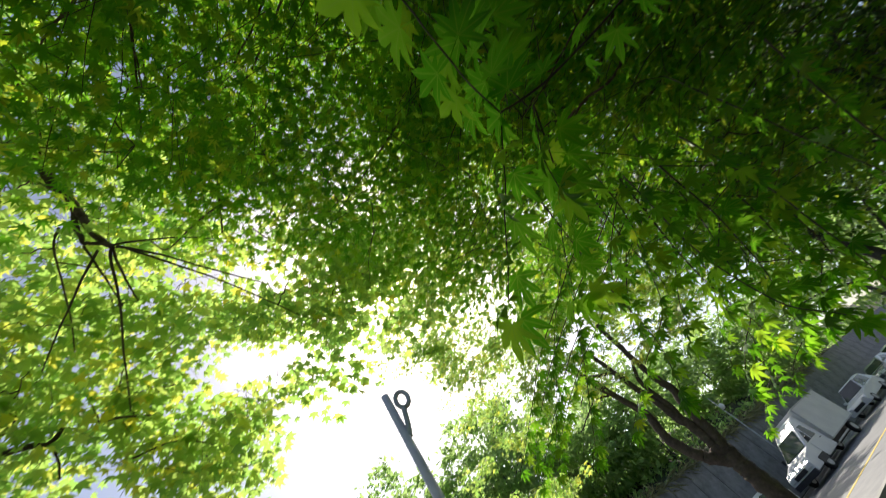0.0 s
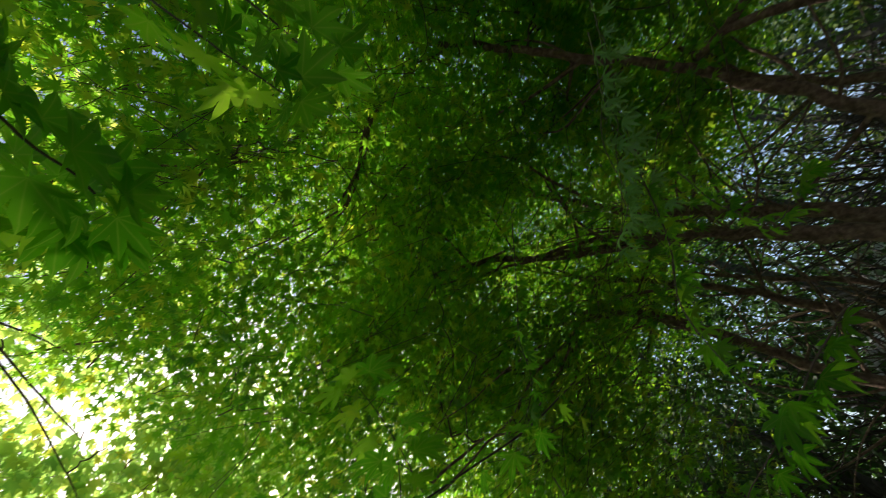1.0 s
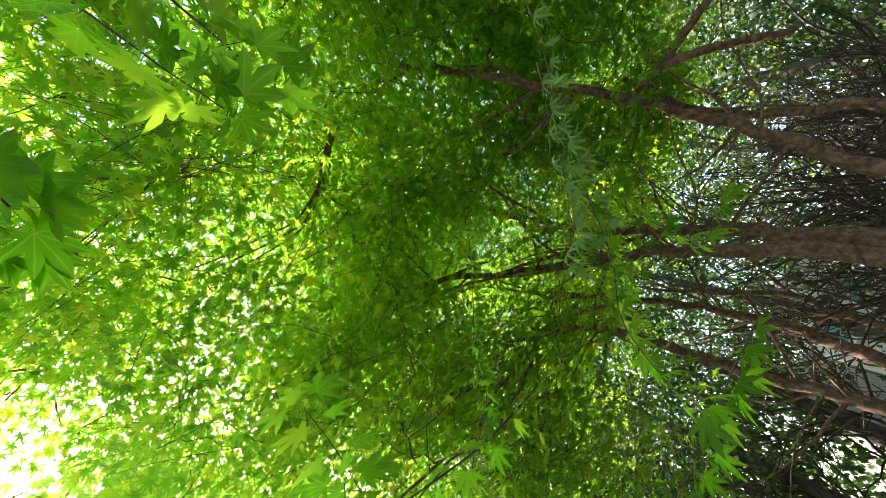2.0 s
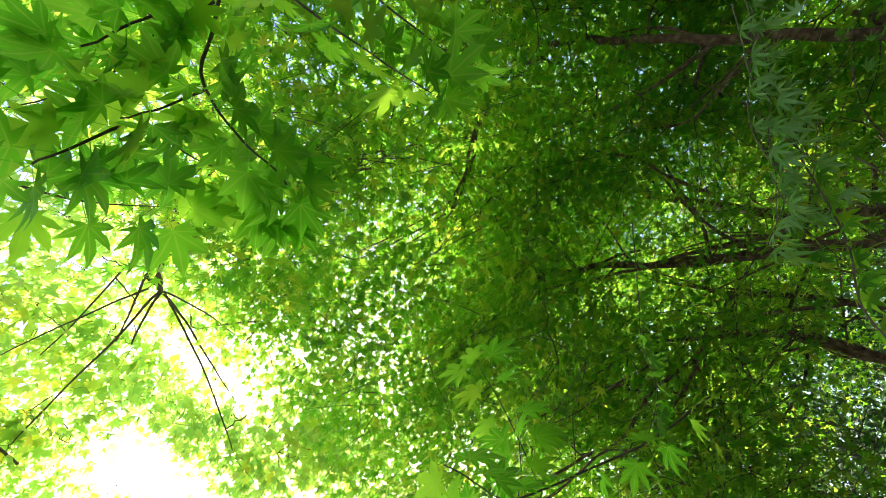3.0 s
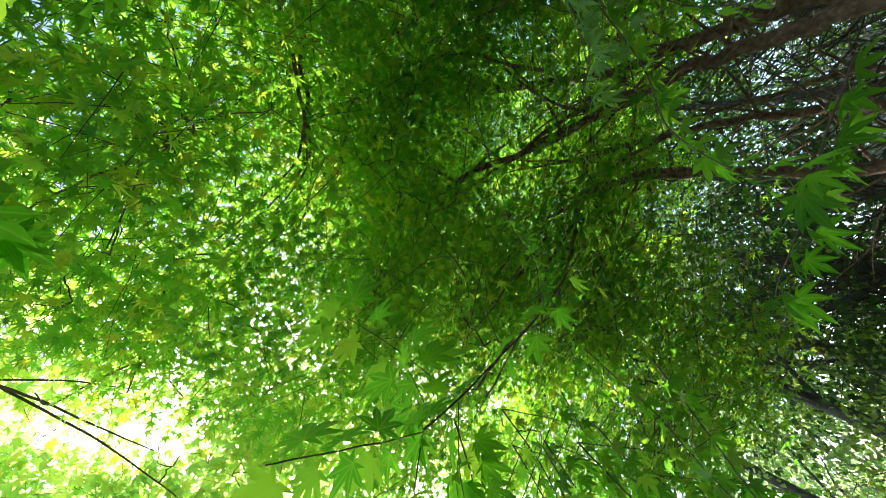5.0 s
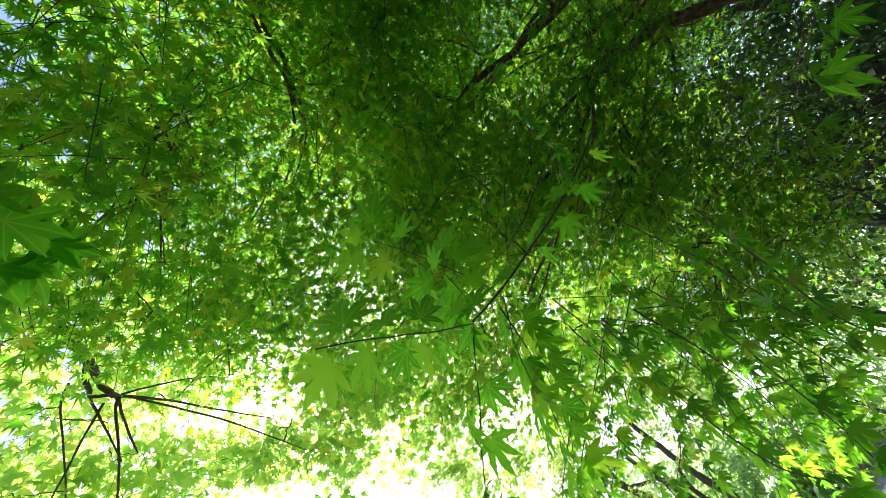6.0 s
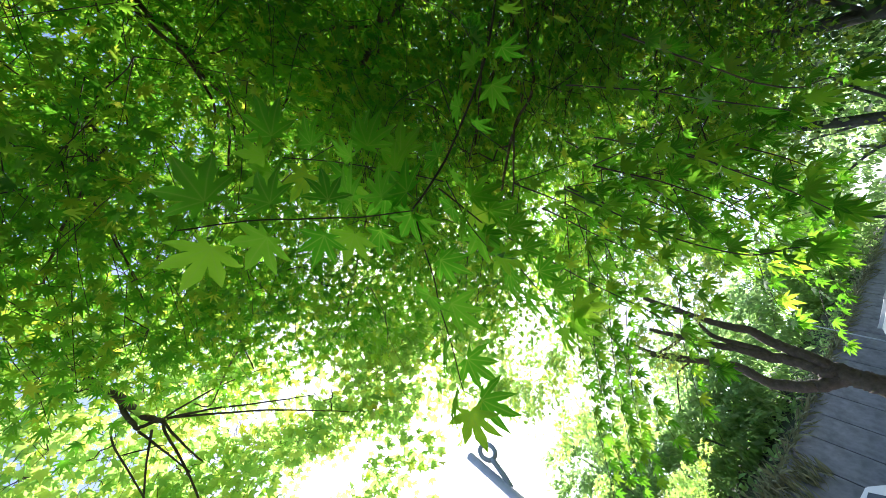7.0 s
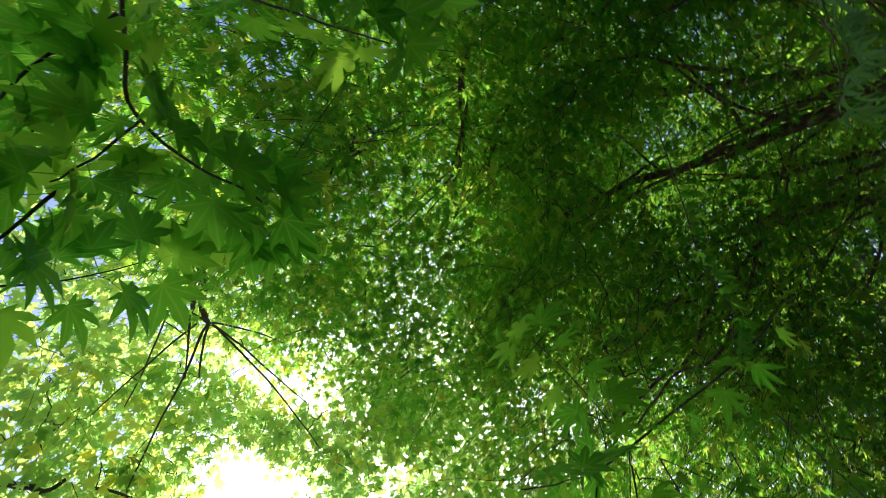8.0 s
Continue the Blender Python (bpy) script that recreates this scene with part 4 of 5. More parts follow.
# ---- the broadleaf tree behind, with lobed leaves ----
lobed = palm_leaf(0.54, lobes=[(-88, 0.66), (-44, 0.92), (0, 1.05), (44, 0.92), (88, 0.66)], droop=0.3, stalk=0.4)
tree_4 = thing("broadleaf_tree", "tall brown-barked tree with lobed yellow-green leaves", "tree")
lf = []
for nm, pts, r0, r1, sd in (
        ("trunk", [(1.6, -3.1, -0.05), (1.4, -2.8, 2.4), (0.75, -2.1, 5.1), (-0.05, -1.6, 6.35), (-0.5, -1.5, 6.5), (-1.0, -1.72, 6.27), (-1.34, -1.63, 5.94), (-1.44, -1.58, 5.76), (-1.57, -1.54, 5.61), (-1.68, -1.49, 5.52)], 0.075, 0.024, 51),
        ("branch", [(-1.34, -1.63, 5.94), (-1.46, -1.66, 5.72), (-1.55, -1.63, 5.53)], 0.028, 0.018, 50),
        ("branch", [(-1.55, -1.63, 5.53), (-1.60, -1.56, 5.55), (-1.64, -1.50, 5.54)], 0.016, 0.014, 60),
        ("branch", [(-1.68, -1.49, 5.52), (-1.74, -1.54, 5.48), (-2.14, -1.71, 5.32), (-2.51, -1.90, 5.13), (-2.90, -2.07, 4.86)], 0.015, 0.006, 52),
        ("branch", [(-1.64, -1.58, 5.51), (-1.88, -1.92, 5.25), (-2.20, -2.29, 4.98)], 0.011, 0.005, 53),
        ("branch", [(-1.40, -1.75, 5.70), (-1.48, -1.80, 5.49), (-1.94, -1.98, 5.31), (-2.27, -2.14, 5.16)], 0.011, 0.005, 54),
        ("branch", [(-1.56, -1.64, 5.52), (-1.82, -1.65, 5.40), (-2.14, -1.69, 5.33)], 0.012, 0.006, 55),
        ("branch", [(-1.68, -1.49, 5.52), (-1.96, -1.56, 5.43), (-2.17, -1.58, 5.36)], 0.013, 0.007, 56),
        ("branch", [(-1.68, -1.46, 5.54), (-1.91, -1.22, 5.50), (-2.30, -0.90, 5.46), (-2.66, -0.59, 5.42)], 0.013, 0.005, 57),
        ("branch", [(-1.68, -1.46, 5.53), (-1.75, -1.40, 5.53), (-2.31, -1.00, 5.46), (-2.74, -0.71, 5.35), (-3.09, -0.48, 5.23)], 0.013, 0.005, 58),
        ("branch", [(-1.66, -1.47, 5.54), (-1.81, -1.10, 5.58), (-2.09, -0.69, 5.64)], 0.010, 0.005, 61),
        ("branch", [(1.3, -2.7, 2.9), (-1.2, -3.6, 4.2), (-2.4, -3.2, 4.75), (-2.65, -2.88, 4.85)], 0.045, 0.030, 59),
        ("branch", [(-2.65, -2.88, 4.85), (-2.74, -2.76, 4.88), (-2.82, -2.68, 4.89), (-2.81, -2.58, 4.98)], 0.03, 0.016, 162),
        ("branch", [(-2.82, -2.68, 4.89), (-2.93, -2.67, 4.8), (-3.05, -2.71, 4.67)], 0.014, 0.009, 163),
        ("branch", [(-2.56, -2.84, 4.95), (-2.54, -2.8, 4.99), (-2.54, -2.74, 5.04)], 0.016, 0.01, 164),
        ("branch", [(-3.23, -2.25, 4.63), (-3.37, -1.96, 4.68), (-3.61, -1.7, 4.58)], 0.01, 0.006, 165),
        ("branch", [(-2.87, -2.32, 4.89), (-3.0, -2.15, 4.9), (-3.11, -2.02, 4.89)], 0.012, 0.009, 166)):
    _, ln = limb(nm, pts, r0, r1, tree_4, bark_dark, seed=sd, crook=0.4)
    lf.append(ln)


def keep_broad(c, rng):
    az = np.degrees(np.arctan2(c[:, 0], c[:, 1]))
    el = np.degrees(np.arctan2(c[:, 2] - 1.5, np.hypot(c[:, 0], c[:, 1])))
    rim = np.interp(az, [-180, -150, -125, -114, -108, -98, -85, -75, -65], [35, 32, 29, 31, 38, 41, 40, 38, 44])
    return (lit_gaps(c, 0.9) > -0.27) & (np.linalg.norm(c - np.array([0, 0, 1.5]), axis=1) > 4.85) & (el > rim + rng.normal(0, 2.0, len(c)))


crown(tree_4, [(240, (-2.5, -0.9, 5.8), (2.0, 1.9, 0.9)), (420, (-3.0, 0.4, 5.5), (1.3, 1.5, 1.0)), (380, (-2.4, -2.5, 5.6), (1.9, 1.8, 1.2)),
               (210, (-0.4, -2.9, 6.0), (2.2, 1.6, 0.9)), (260, (-3.8, -1.7, 4.7), (1.2, 1.3, 0.8)), (120, (-1.3, -1.8, 6.7), (1.4, 1.4, 0.7))], 22, (-1.2, -1.8, 5.5), lf[1:], lobed, broad_leaf, 0.100, 61, keep_broad, twig_bark, flat=0.35, length=0.6, clumps=190,
      spread=(0.46, 0.46, 0.12), apart=0.168)

# ---- the many-stemmed tree on the verge ----
tree_5 = thing("multi_stem_tree", "brown many-stemmed tree on the verge beside the road", "tree")
limb("trunk", [(-9.30, 5.22, -0.05), (-9.24, 5.24, 0.7)] + [(-9.21, 5.25, 1.61), (-9.21, 5.25, 1.79), (-9.21, 5.25, 2.00), (-9.20, 5.28, 2.23)], 0.21, 0.155, tree_5, bark_dark, seed=71, crook=0.3)
_, s1 = limb("stem", [(-9.20, 5.28, 2.23), (-9.15, 5.35, 2.46), (-9.12, 5.42, 2.88), (-9.06, 5.51, 3.35), (-9.01, 5.58, 3.60), (-9.03, 5.55, 3.96), (-9.02, 5.57, 4.40), (-8.99, 5.62, 5.02), (-8.93, 5.71, 5.86)], 0.125, 0.055, tree_5, bark_dark, seed=72, crook=0.3)
_, s2 = limb("stem", [(-9.20, 5.28, 2.23), (-9.24, 5.20, 2.34), (-9.22, 5.24, 2.52), (-9.22, 5.24, 2.85), (-9.25, 5.18, 3.28), (-9.26, 5.17, 3.77), (-9.28, 5.12, 4.29), (-9.30, 5.09, 4.88), (-9.32, 5.06, 5.54)], 0.135, 0.05, tree_5, bark_dark, seed=73, crook=0.3)
_, s3 = limb("stem", [(-9.21, 5.25, 2.00), (-9.31, 5.08, 2.22), (-9.39, 4.92, 2.46), (-9.45, 4.80, 2.76), (-9.47, 4.76, 3.19), (-9.43, 4.84, 3.59), (-9.45, 4.81, 3.89), (-9.50, 4.71, 4.42), (-9.53, 4.64, 4.89), (-9.57, 4.57, 5.33), (-9.56, 4.59, 5.99)], 0.135, 0.045, tree_5, bark_dark, seed=74, crook=0.3)
_, s4 = limb("stem", [(-9.23, 5.22, 3.10), (-9.20, 5.28, 3.39), (-9.20, 5.27, 3.89), (-9.18, 5.31, 4.25), (-9.11, 5.43, 4.48), (-9.02, 5.57, 4.69)], 0.075, 0.03, tree_5, bark_dark, seed=76, crook=0.3)
_, s5 = limb("branch", [(-9.50, 4.71, 4.42), (-9.55, 4.61, 4.75), (-9.58, 4.53, 5.18), (-9.64, 4.42, 5.64), (-9.71, 4.26, 6.35)], 0.06, 0.03, tree_5, bark_dark, seed=77, crook=0.3)
limb("branch", [(-9.57, 4.57, 5.19), (-9.42, 4.86, 4.95), (-9.32, 5.05, 4.81)], 0.05, 0.03, tree_5, bark_dark, seed=78, crook=0.3)
limb("shoot", [(-9.56, 4.58, 5.02), (-9.64, 4.40, 5.04), (-9.73, 4.21, 4.95), (-9.82, 4.00, 4.82)], 0.022, 0.01, tree_5, bark_dark, seed=79)
limb("shoot", [(-9.50, 4.72, 4.47), (-9.62, 4.46, 4.62), (-9.72, 4.24, 4.68), (-9.86, 3.89, 4.53), (-9.98, 3.56, 4.42)], 0.026, 0.01, tree_5, bark_dark, seed=80)


def keep_stems(c, rng):
    """The lower stems stand free of leaves."""
    az = np.degrees(np.arctan2(c[:, 0], c[:, 1]))
    el = np.degrees(np.arctan2(c[:, 2] - 1.5, np.hypot(c[:, 0], c[:, 1])))
    return (az < -70) | (az > -52) | (el > 22) | ((el > 16) & (rng.random(len(c)) < 0.5))


crown(tree_5, [(420, (-9.6, 4.8, 8.8), (3.7, 4.5, 3.0)), (160, (-8.1, 7.4, 7.0), (2.6, 2.6, 2.2)), (150, (-9.2, 3.1, 6.8), (1.9, 1.5, 2.8)), (110, (-12.6, 2.0, 5.6), (1.9, 1.9, 2.6)), (75, (-7.9, 6.6, 4.4), (1.1, 1.1, 1.0)), (90, (-10.3, 7.2, 5.5), (1.7, 1.3, 1.3))], 24, (-9.3, 5.1, 6.6), [s1[30:], s2[30:], s3[40:], s4[20:], s5],
      shape_far, broad_leaf, 0.13, 75, keep_stems, twig_bark, flat=0.5, clumps=110, spread=(0.42, 0.42, 0.22))


# ---- trees of the surroundings ----
def far_tree(name, label, at, height, radius, n, leaf, size, material, seed, foot=0.35, group="", clump=0.085):
    """A tree some way off: trunk with limbs, and a crown of clumps of leaves with gaps."""
    rng = np.random.default_rng(seed)
    t = thing(name, label, "tree" if height > 2.5 else "shrub", group=group)
    x, y, z = at
    top = np.array([x + rng.normal(0, 0.3), y + rng.normal(0, 0.3), z + height * 0.8])
    _, ln = limb("trunk", [(x, y, z - 0.1), (x + rng.normal(0, 0.1), y, z + height * 0.3), top], 0.03 * height ** 0.8 + 0.02, 0.02, t, bark_grey, 8, 6, seed=seed)
    for k in range(7):
        a = rng.uniform(0, 2 * np.pi)
        b = ln[rng.integers(4, len(ln) - 2)]
        e = b + np.array([math.cos(a) * radius * 0.8, math.sin(a) * radius * 0.8, height * rng.uniform(0.08, 0.25)])
        limb("limb", [b, (b + e) / 2 + np.array([0, 0, 0.1 * radius]), e], 0.006 * height ** 0.8, 0.006, t, bark_grey, 6, 4, seed=seed + k)
    cl = in_blob(rng, max(10, n // 45), (x, y, z + height * (0.5 + foot / 2)), (radius, radius, height * (0.5 - foot / 2)))
    i = rng.integers(0, len(cl), n)
    pos = cl[i] + rng.normal(0, clump * radius + 0.06, (n, 3)) * np.array([1, 1, 0.5])
    out = unit_rows(pos - np.array([x, y, z + height * 0.5])) + rng.normal(0, 0.5, (n, 3)) - np.array([0, 0, 0.4])
    nrm = np.array([0, 0, 1.0]) + rng.normal(0, 0.6, (n, 3))
    leaves_mesh("crown", pos, out, nrm, size * rng.uniform(0.6, 1.3, n), leaf, material, t)
    return t


def at_bearing(az, d, z=0.0):
    return (d * math.sin(radians(az)), d * math.cos(radians(az)), z)


sp = 100
slim, oval = slim_leaf(), slim_leaf(0.42)
# the slope behind the road: dark bushes and trees
for az, d, z, h, r in ((-95, 24, 5.5, 8.0, 3.2), (-88, 25, 5.5, 6.5, 3.0), (-82, 24, 5.0, 9.0, 2.8), (-77, 27, 5.0, 9.5, 3.0), (-72, 29, 5.0, 5.5, 3.0),
                       (-68, 31, 5.0, 7.0, 3.2), (-64, 33, 5.0, 8.5, 3.4), (-59, 41, 5.5, 8.0, 3.6), (-54, 46, 5.5, 8.5, 4.0), (-49, 48, 5.0, 7.5, 5.0),
                       (-44, 54, 4.5, 8.0, 5.5), (-37, 46, 1.0, 15.0, 5.5), (-30, 34, 0.0, 13.0, 4.5)):
    sp += 20
    far_tree("hillside_tree", "dark green leafy tree on the slope above the wall", at_bearing(az, d, z), h, r, 4600, slim, 0.064 * d ** 0.5, bush_leaf, sp, 0.05, "trees on the slope")
for az, d, h, r in ((-106, 17.5, 6.8, 2.3), (-90, 17.6, 7.5, 2.2)):
    sp += 20
    far_tree("roadside_tree", "sunlit green tree beside the road", at_bearing(az, d), h, r, 7500, slim, 0.20, wood_leaf, sp, 0.3, "trees beside the road")
# the grove behind the maples
for k, (az, d, h, r) in enumerate(((-34, 8.5, 5.5, 1.9), (-27, 7.5, 6.0, 2.0), (-20, 8.5, 7.5, 2.4), (-11, 7.5, 7.0, 2.2), (-3, 9.0, 9.0, 2.4), (6, 8.5, 9.0, 2.3),
                                   (15, 9.5, 9.0, 2.4), (24, 8.5, 7.5, 2.2), (33, 7.5, 7.0, 2.2), (42, 8.0, 8.0, 2.4), (52, 7.5, 8.0, 2.6), (64, 8.0, 9.0, 2.8))):
    sp += 20
    airy = 20 < az < 36 or az < -24
    # Airy trees take the colour with sunlight put into it.
    far_tree("garden_tree", "leafy green garden tree behind the maples", at_bearing(az, d), h + 1.5, r, 7500 if az < -24 else 3200 if airy else 5000 if az == 15 else 8500, oval, 0.062 if airy else 0.09,
             bush_leaf if az < -30 else sunlit_leaf if airy else wood_leaf, sp, 0.42 if 0 < az < 20 else 0.25 if -6 < az < 0 else 0.12, "trees behind the maples")
for k, (az, d, h, r) in enumerate(((-22, 15.0, 11.0, 3.2), (-12, 16.0, 13.0, 3.6), (-3, 22.0, 16.0, 4.2), (8, 23.0, 17.0, 4.2), (16, 15.0, 12.0, 3.2),
                                   (36, 14.0, 11.0, 3.2), (43, 14.0, 12.0, 3.8), (56, 14.0, 12.0, 4.0))):
    sp += 20
    far_tree("tall_tree", "tall dark green tree beyond the garden", at_bearing(az, d), h, r, 8000, oval, 0.17, wood_leaf, sp, 0.02, "tall trees beyond", 0.2)
# low growth on the slope
rng = np.random.default_rng(9)
n = 10000
sq = np.stack([rng.uniform(-40, 70, n), 18.6 + 20 * rng.random(n) ** 1.5], 1)
pos = sq[:, :1] * np.array(ROAD)[None] + sq[:, 1:] * np.array(LEFT)[None]
pos[:, 2] = WALL_TOP - 0.1 + 9.0 * (1 - np.exp(-(sq[:, 1] - 18.5) / 14)) + rng.random(n) * 0.8
slope_growth = new("undergrowth")
tagged(slope_growth, "dark leafy undergrowth covering the slope", "undergrowth", kind="stuff")
leaves_mesh("leaves", pos, rng.normal(0, 1, (n, 3)), np.array([0, 0, 1.0]) + rng.normal(0, 0.5, (n, 3)), rng.uniform(0.25, 0.55, n), slim, bush_leaf, slope_growth)
# dry grass hanging over the top of the wall, and clumps of it down the wall's face
n, m = 2000, 1500
clump = np.stack([rng.uniform(3, 19, 60), np.full(60, 18.12), rng.uniform(2.3, 4.2, 60)], 1)
face = clump[rng.integers(0, 60, m)] + rng.normal(0, 1, (m, 3)) * np.array([0.22, 0.03, 0.16])
sq = np.concatenate([np.stack([rng.uniform(0, 45, n), 18.15 + 0.5 * rng.random(n), WALL_TOP + 0.15 * rng.random(n)], 1), face])
pos = sq[:, :1] * np.array(ROAD)[None] + sq[:, 1:2] * np.array(LEFT)[None]
pos[:, 2] = sq[:, 2]
fall = np.where(np.arange(n + m)[:, None] < n, np.array([[0, 0, -0.2]]), np.array([[0, 0, 0.9]]))
tuft = new("hanging_grass")
tagged(tuft, "pale dry grass hanging over the wall's top and face", "grass", kind="stuff")
leaves_mesh("blades", pos, np.array(LEFT)[None] * -0.35 + rng.normal(0, 0.3, (n + m, 3)) + fall, rng.normal(0, 1, (n + m, 3)), rng.uniform(0.4, 1.0, n + m), slim_leaf(0.05), dry_grass, tuft)

# ---- a thicket of thin dark branches behind the maples ----
def thicket(at, height, seed):
    rng = np.random.default_rng(seed)
    t = thing("bare_shrub", "tall shrub of thin dark bare branches behind the maples", "shrub")
    lines, r0s, r1s = [], [], []

    def grow(p, d, ln, rad, level):
        q = [p]
        for m in range(4):
            d = d + rng.normal(0, 0.16, 3) + np.array([0, 0, 0.04])
            d = d / np.linalg.norm(d)
            q.append(q[-1] + d * ln / 4)
        if level == 1:
            limb("stem", q, rad, rad * 0.6, t, backlit_bark, 7, 4, seed=seed + len(lines))
        else:
            lines.append(q)
            r0s.append(rad)
            r1s.append(rad * 0.6)
        if level < 5:
            for m in range(4 if level < 3 else 3):
                a = q[rng.integers(2, 5)]
                e = d + rng.normal(0, 0.5, 3)
                grow(a, e / np.linalg.norm(e), ln * rng.uniform(0.6, 0.85), rad * 0.6, level + 1)

    base = np.array(at)
    for k in range(5):
        a = rng.uniform(0, 2 * np.pi)
        grow(base + np.array([math.cos(a), math.sin(a), 0]) * 0.25, np.array([math.cos(a) * 0.35, math.sin(a) * 0.35, 1.0]), height * rng.uniform(0.3, 0.42), 0.042, 1)
    sticks_mesh("branch_mass", np.array(lines), np.array(r0s), np.array(r1s), backlit_bark, t, 4)
    return t


thicket(at_bearing(21, 5.6, -0.05), 4.2, 5)
thicket(at_bearing(28, 5.2, -0.05), 4.2, 6)
thicket(at_bearing(24, 6.3, -0.05), 4.8, 12)
thicket(at_bearing(-8, 6.6, -0.05), 4.4, 8)

# ---- building ----
house = thing("building", "white building with teal glass windows behind the trees", "building", (0, 14.0, 0))
bm = bmesh.new()
box(bm, 0.5, 0, 0, 3.0, 6, 4.3, 0.02)
part("wall", bm, white_wall, house)
bm = bmesh.new()
box(bm, 0.42, -0.12, 4.31, 3.1, 6.1, 4.49, 0.02)
part("roof", bm, concrete, house, "thin pale flat roof slab")
bm = bmesh.new()
box(bm, -1.1, 0.4, 0, 0.49, 6, 3.7, 0.02)
part("wall", bm, concrete, house, "bare grey concrete wall")
for x, z, w, h in ((2.45, 2.85, 0.8, 0.75), (1.3, 2.85, 0.8, 0.75), (2.45, 0.9, 0.8, 0.9), (1.3, 0.9, 0.8, 0.9)):
    y = -0.02
    win = part("window", box(bmesh.new(), x - w / 2 - 0.05, y - 0.05, z - 0.05, x + w / 2 + 0.05, y + 0.06, z + h + 0.05, 0.01), frame_grey, house, "pale metal window frame")
    part("pane", box(bmesh.new(), x - w / 2, y - 0.07, z, x + w / 2, y - 0.052, z + h * 0.6), teal_glass, win, "teal reflecting pane")
    part("blind", box(bmesh.new(), x - w / 2, y - 0.07, z + h * 0.62, x + w / 2, y - 0.052, z + h), curtain, win, "closed mauve blind behind glass")
    part("sill", box(bmesh.new(), x - w / 2 - 0.08, y - 0.12, z - 0.09, x + w / 2 + 0.08, y + 0.05, z - 0.052, 0.008), white_wall, win)

# ---- street lamp ----
lamp = thing("street_lamp", "grey steel street lamp with a ring bracket", "street lamp", (-6.84, -0.08, 0))
co, tr = tube_arrays(np.array([(0, 0, 0), (0, 0, 0.5), (0, 0, 0.52), (0, 0, 6.25)]), [0.14, 0.14, 0.10, 0.078], 14)
big_mesh("pole", co, tr, lamp_grey, lamp).data.shade_smooth()
th = np.linspace(0, 2 * np.pi, 20)
co, tr = tube_arrays(np.stack([0.0 * th, 0.263 + 0.124 * np.cos(th), 5.97 + 0.183 * np.sin(th)], 1), np.full(20, 0.047), 8)
big_mesh("ring", co, tr, lamp_grey, lamp)
co, tr = tube_arrays(smooth_line([(0, 0.058, 5.22), (0, 0.131, 5.44), (0, 0.212, 5.79)], 5), np.full(11, 0.051), 8)
big_mesh("bracket", co, tr, lamp_grey, lamp)
post = thing("lamp_post", "thin pale lamp post behind the parked truck", "lamp post", tuple(along(28.5, 17.2)))
co, tr = tube_arrays(np.array([(0, 0, 0), (0, 0, 2.0), (0, 0, 6.2)]), [0.055, 0.045, 0.035], 10)
big_mesh("pole", co, tr, steel, post)
bm = bmesh.new()
bmesh.ops.create_uvsphere(bm, u_segments=12, v_segments=8, radius=0.16, matrix=Matrix.Translation((0.25, 0, 5.3)) @ Matrix.Diagonal((1, 1, 1.3, 1)))
part("globe", bm, lamp_lens, post, "white lamp globe", True)
part("arm", box(bmesh.new(), 0.0, -0.02, 5.15, 0.27, 0.02, 5.19, 0.005), frame_grey, post)


# ---- vehicles ----
def wheel(parent, x, y, r, w):
    bm = bmesh.new()
    bmesh.ops.create_cone(bm, cap_ends=True, segments=20, radius1=r, radius2=r, depth=w, matrix=Matrix.Translation((x, y, r)) @ Euler((radians(90), 0, 0)).to_matrix().to_4x4())
    bmesh.ops.bevel(bm, geom=[e for e in bm.edges if len(e.link_faces) == 2 and e.calc_face_angle() > 1.0], offset=r * 0.12, segments=2, affect="EDGES")
    wh = part("wheel", bm, rubber, parent, "black tyre")
    bm = bmesh.new()
    bmesh.ops.create_cone(bm, cap_ends=True, segments=16, radius1=r * 0.62, radius2=r * 0.55, depth=w + 0.02, matrix=Matrix.Translation((x, y, r)) @ Euler((radians(90), 0, 0)).to_matrix().to_4x4())
    part("rim", bm, steel, wh, "grey steel rim")


def profile_body(parent, name, pts, half, material, tuck=0.06, top_from=1.0, label=""):
    """A body from its side outline (x forward, z up), drawn in towards the top."""
    bm = bmesh.new()
    rows = []
    for sgn in (-1, 1):
        rows.append([bm.verts.new((x, sgn * (half - (tuck * max(0.0, z - top_from) / 0.5)), z)) for x, z in pts])
    n = len(pts)
    for i in range(n):
        j = (i + 1) % n
        bm.faces.new((rows[0][i], rows[0][j], rows[1][j], rows[1][i]))
    bm.faces.new(list(reversed(rows[0])))
    bm.faces.new(rows[1])
    bmesh.ops.recalc_face_normals(bm, faces=bm.faces)
    bmesh.ops.bevel(bm, geom=list(bm.edges), offset=0.035, segments=2, affect="EDGES")
    return part(name, bm, material, parent, label)


def pane(parent, name, quad, material, label=""):
    """A flat piece with thickness from four corners."""
    q = [Vector(p) for p in quad]
    n = (q[1] - q[0]).cross(q[3] - q[0]).normalized() * 0.012
    v = [p + n for p in q] + [p - n for p in q]
    return link_mesh(name, v, [(0, 1, 2, 3), (7, 6, 5, 4), (0, 4, 5, 1), (1, 5, 6, 2), (2, 6, 7, 3), (3, 7, 4, 0)], material, parent, label)


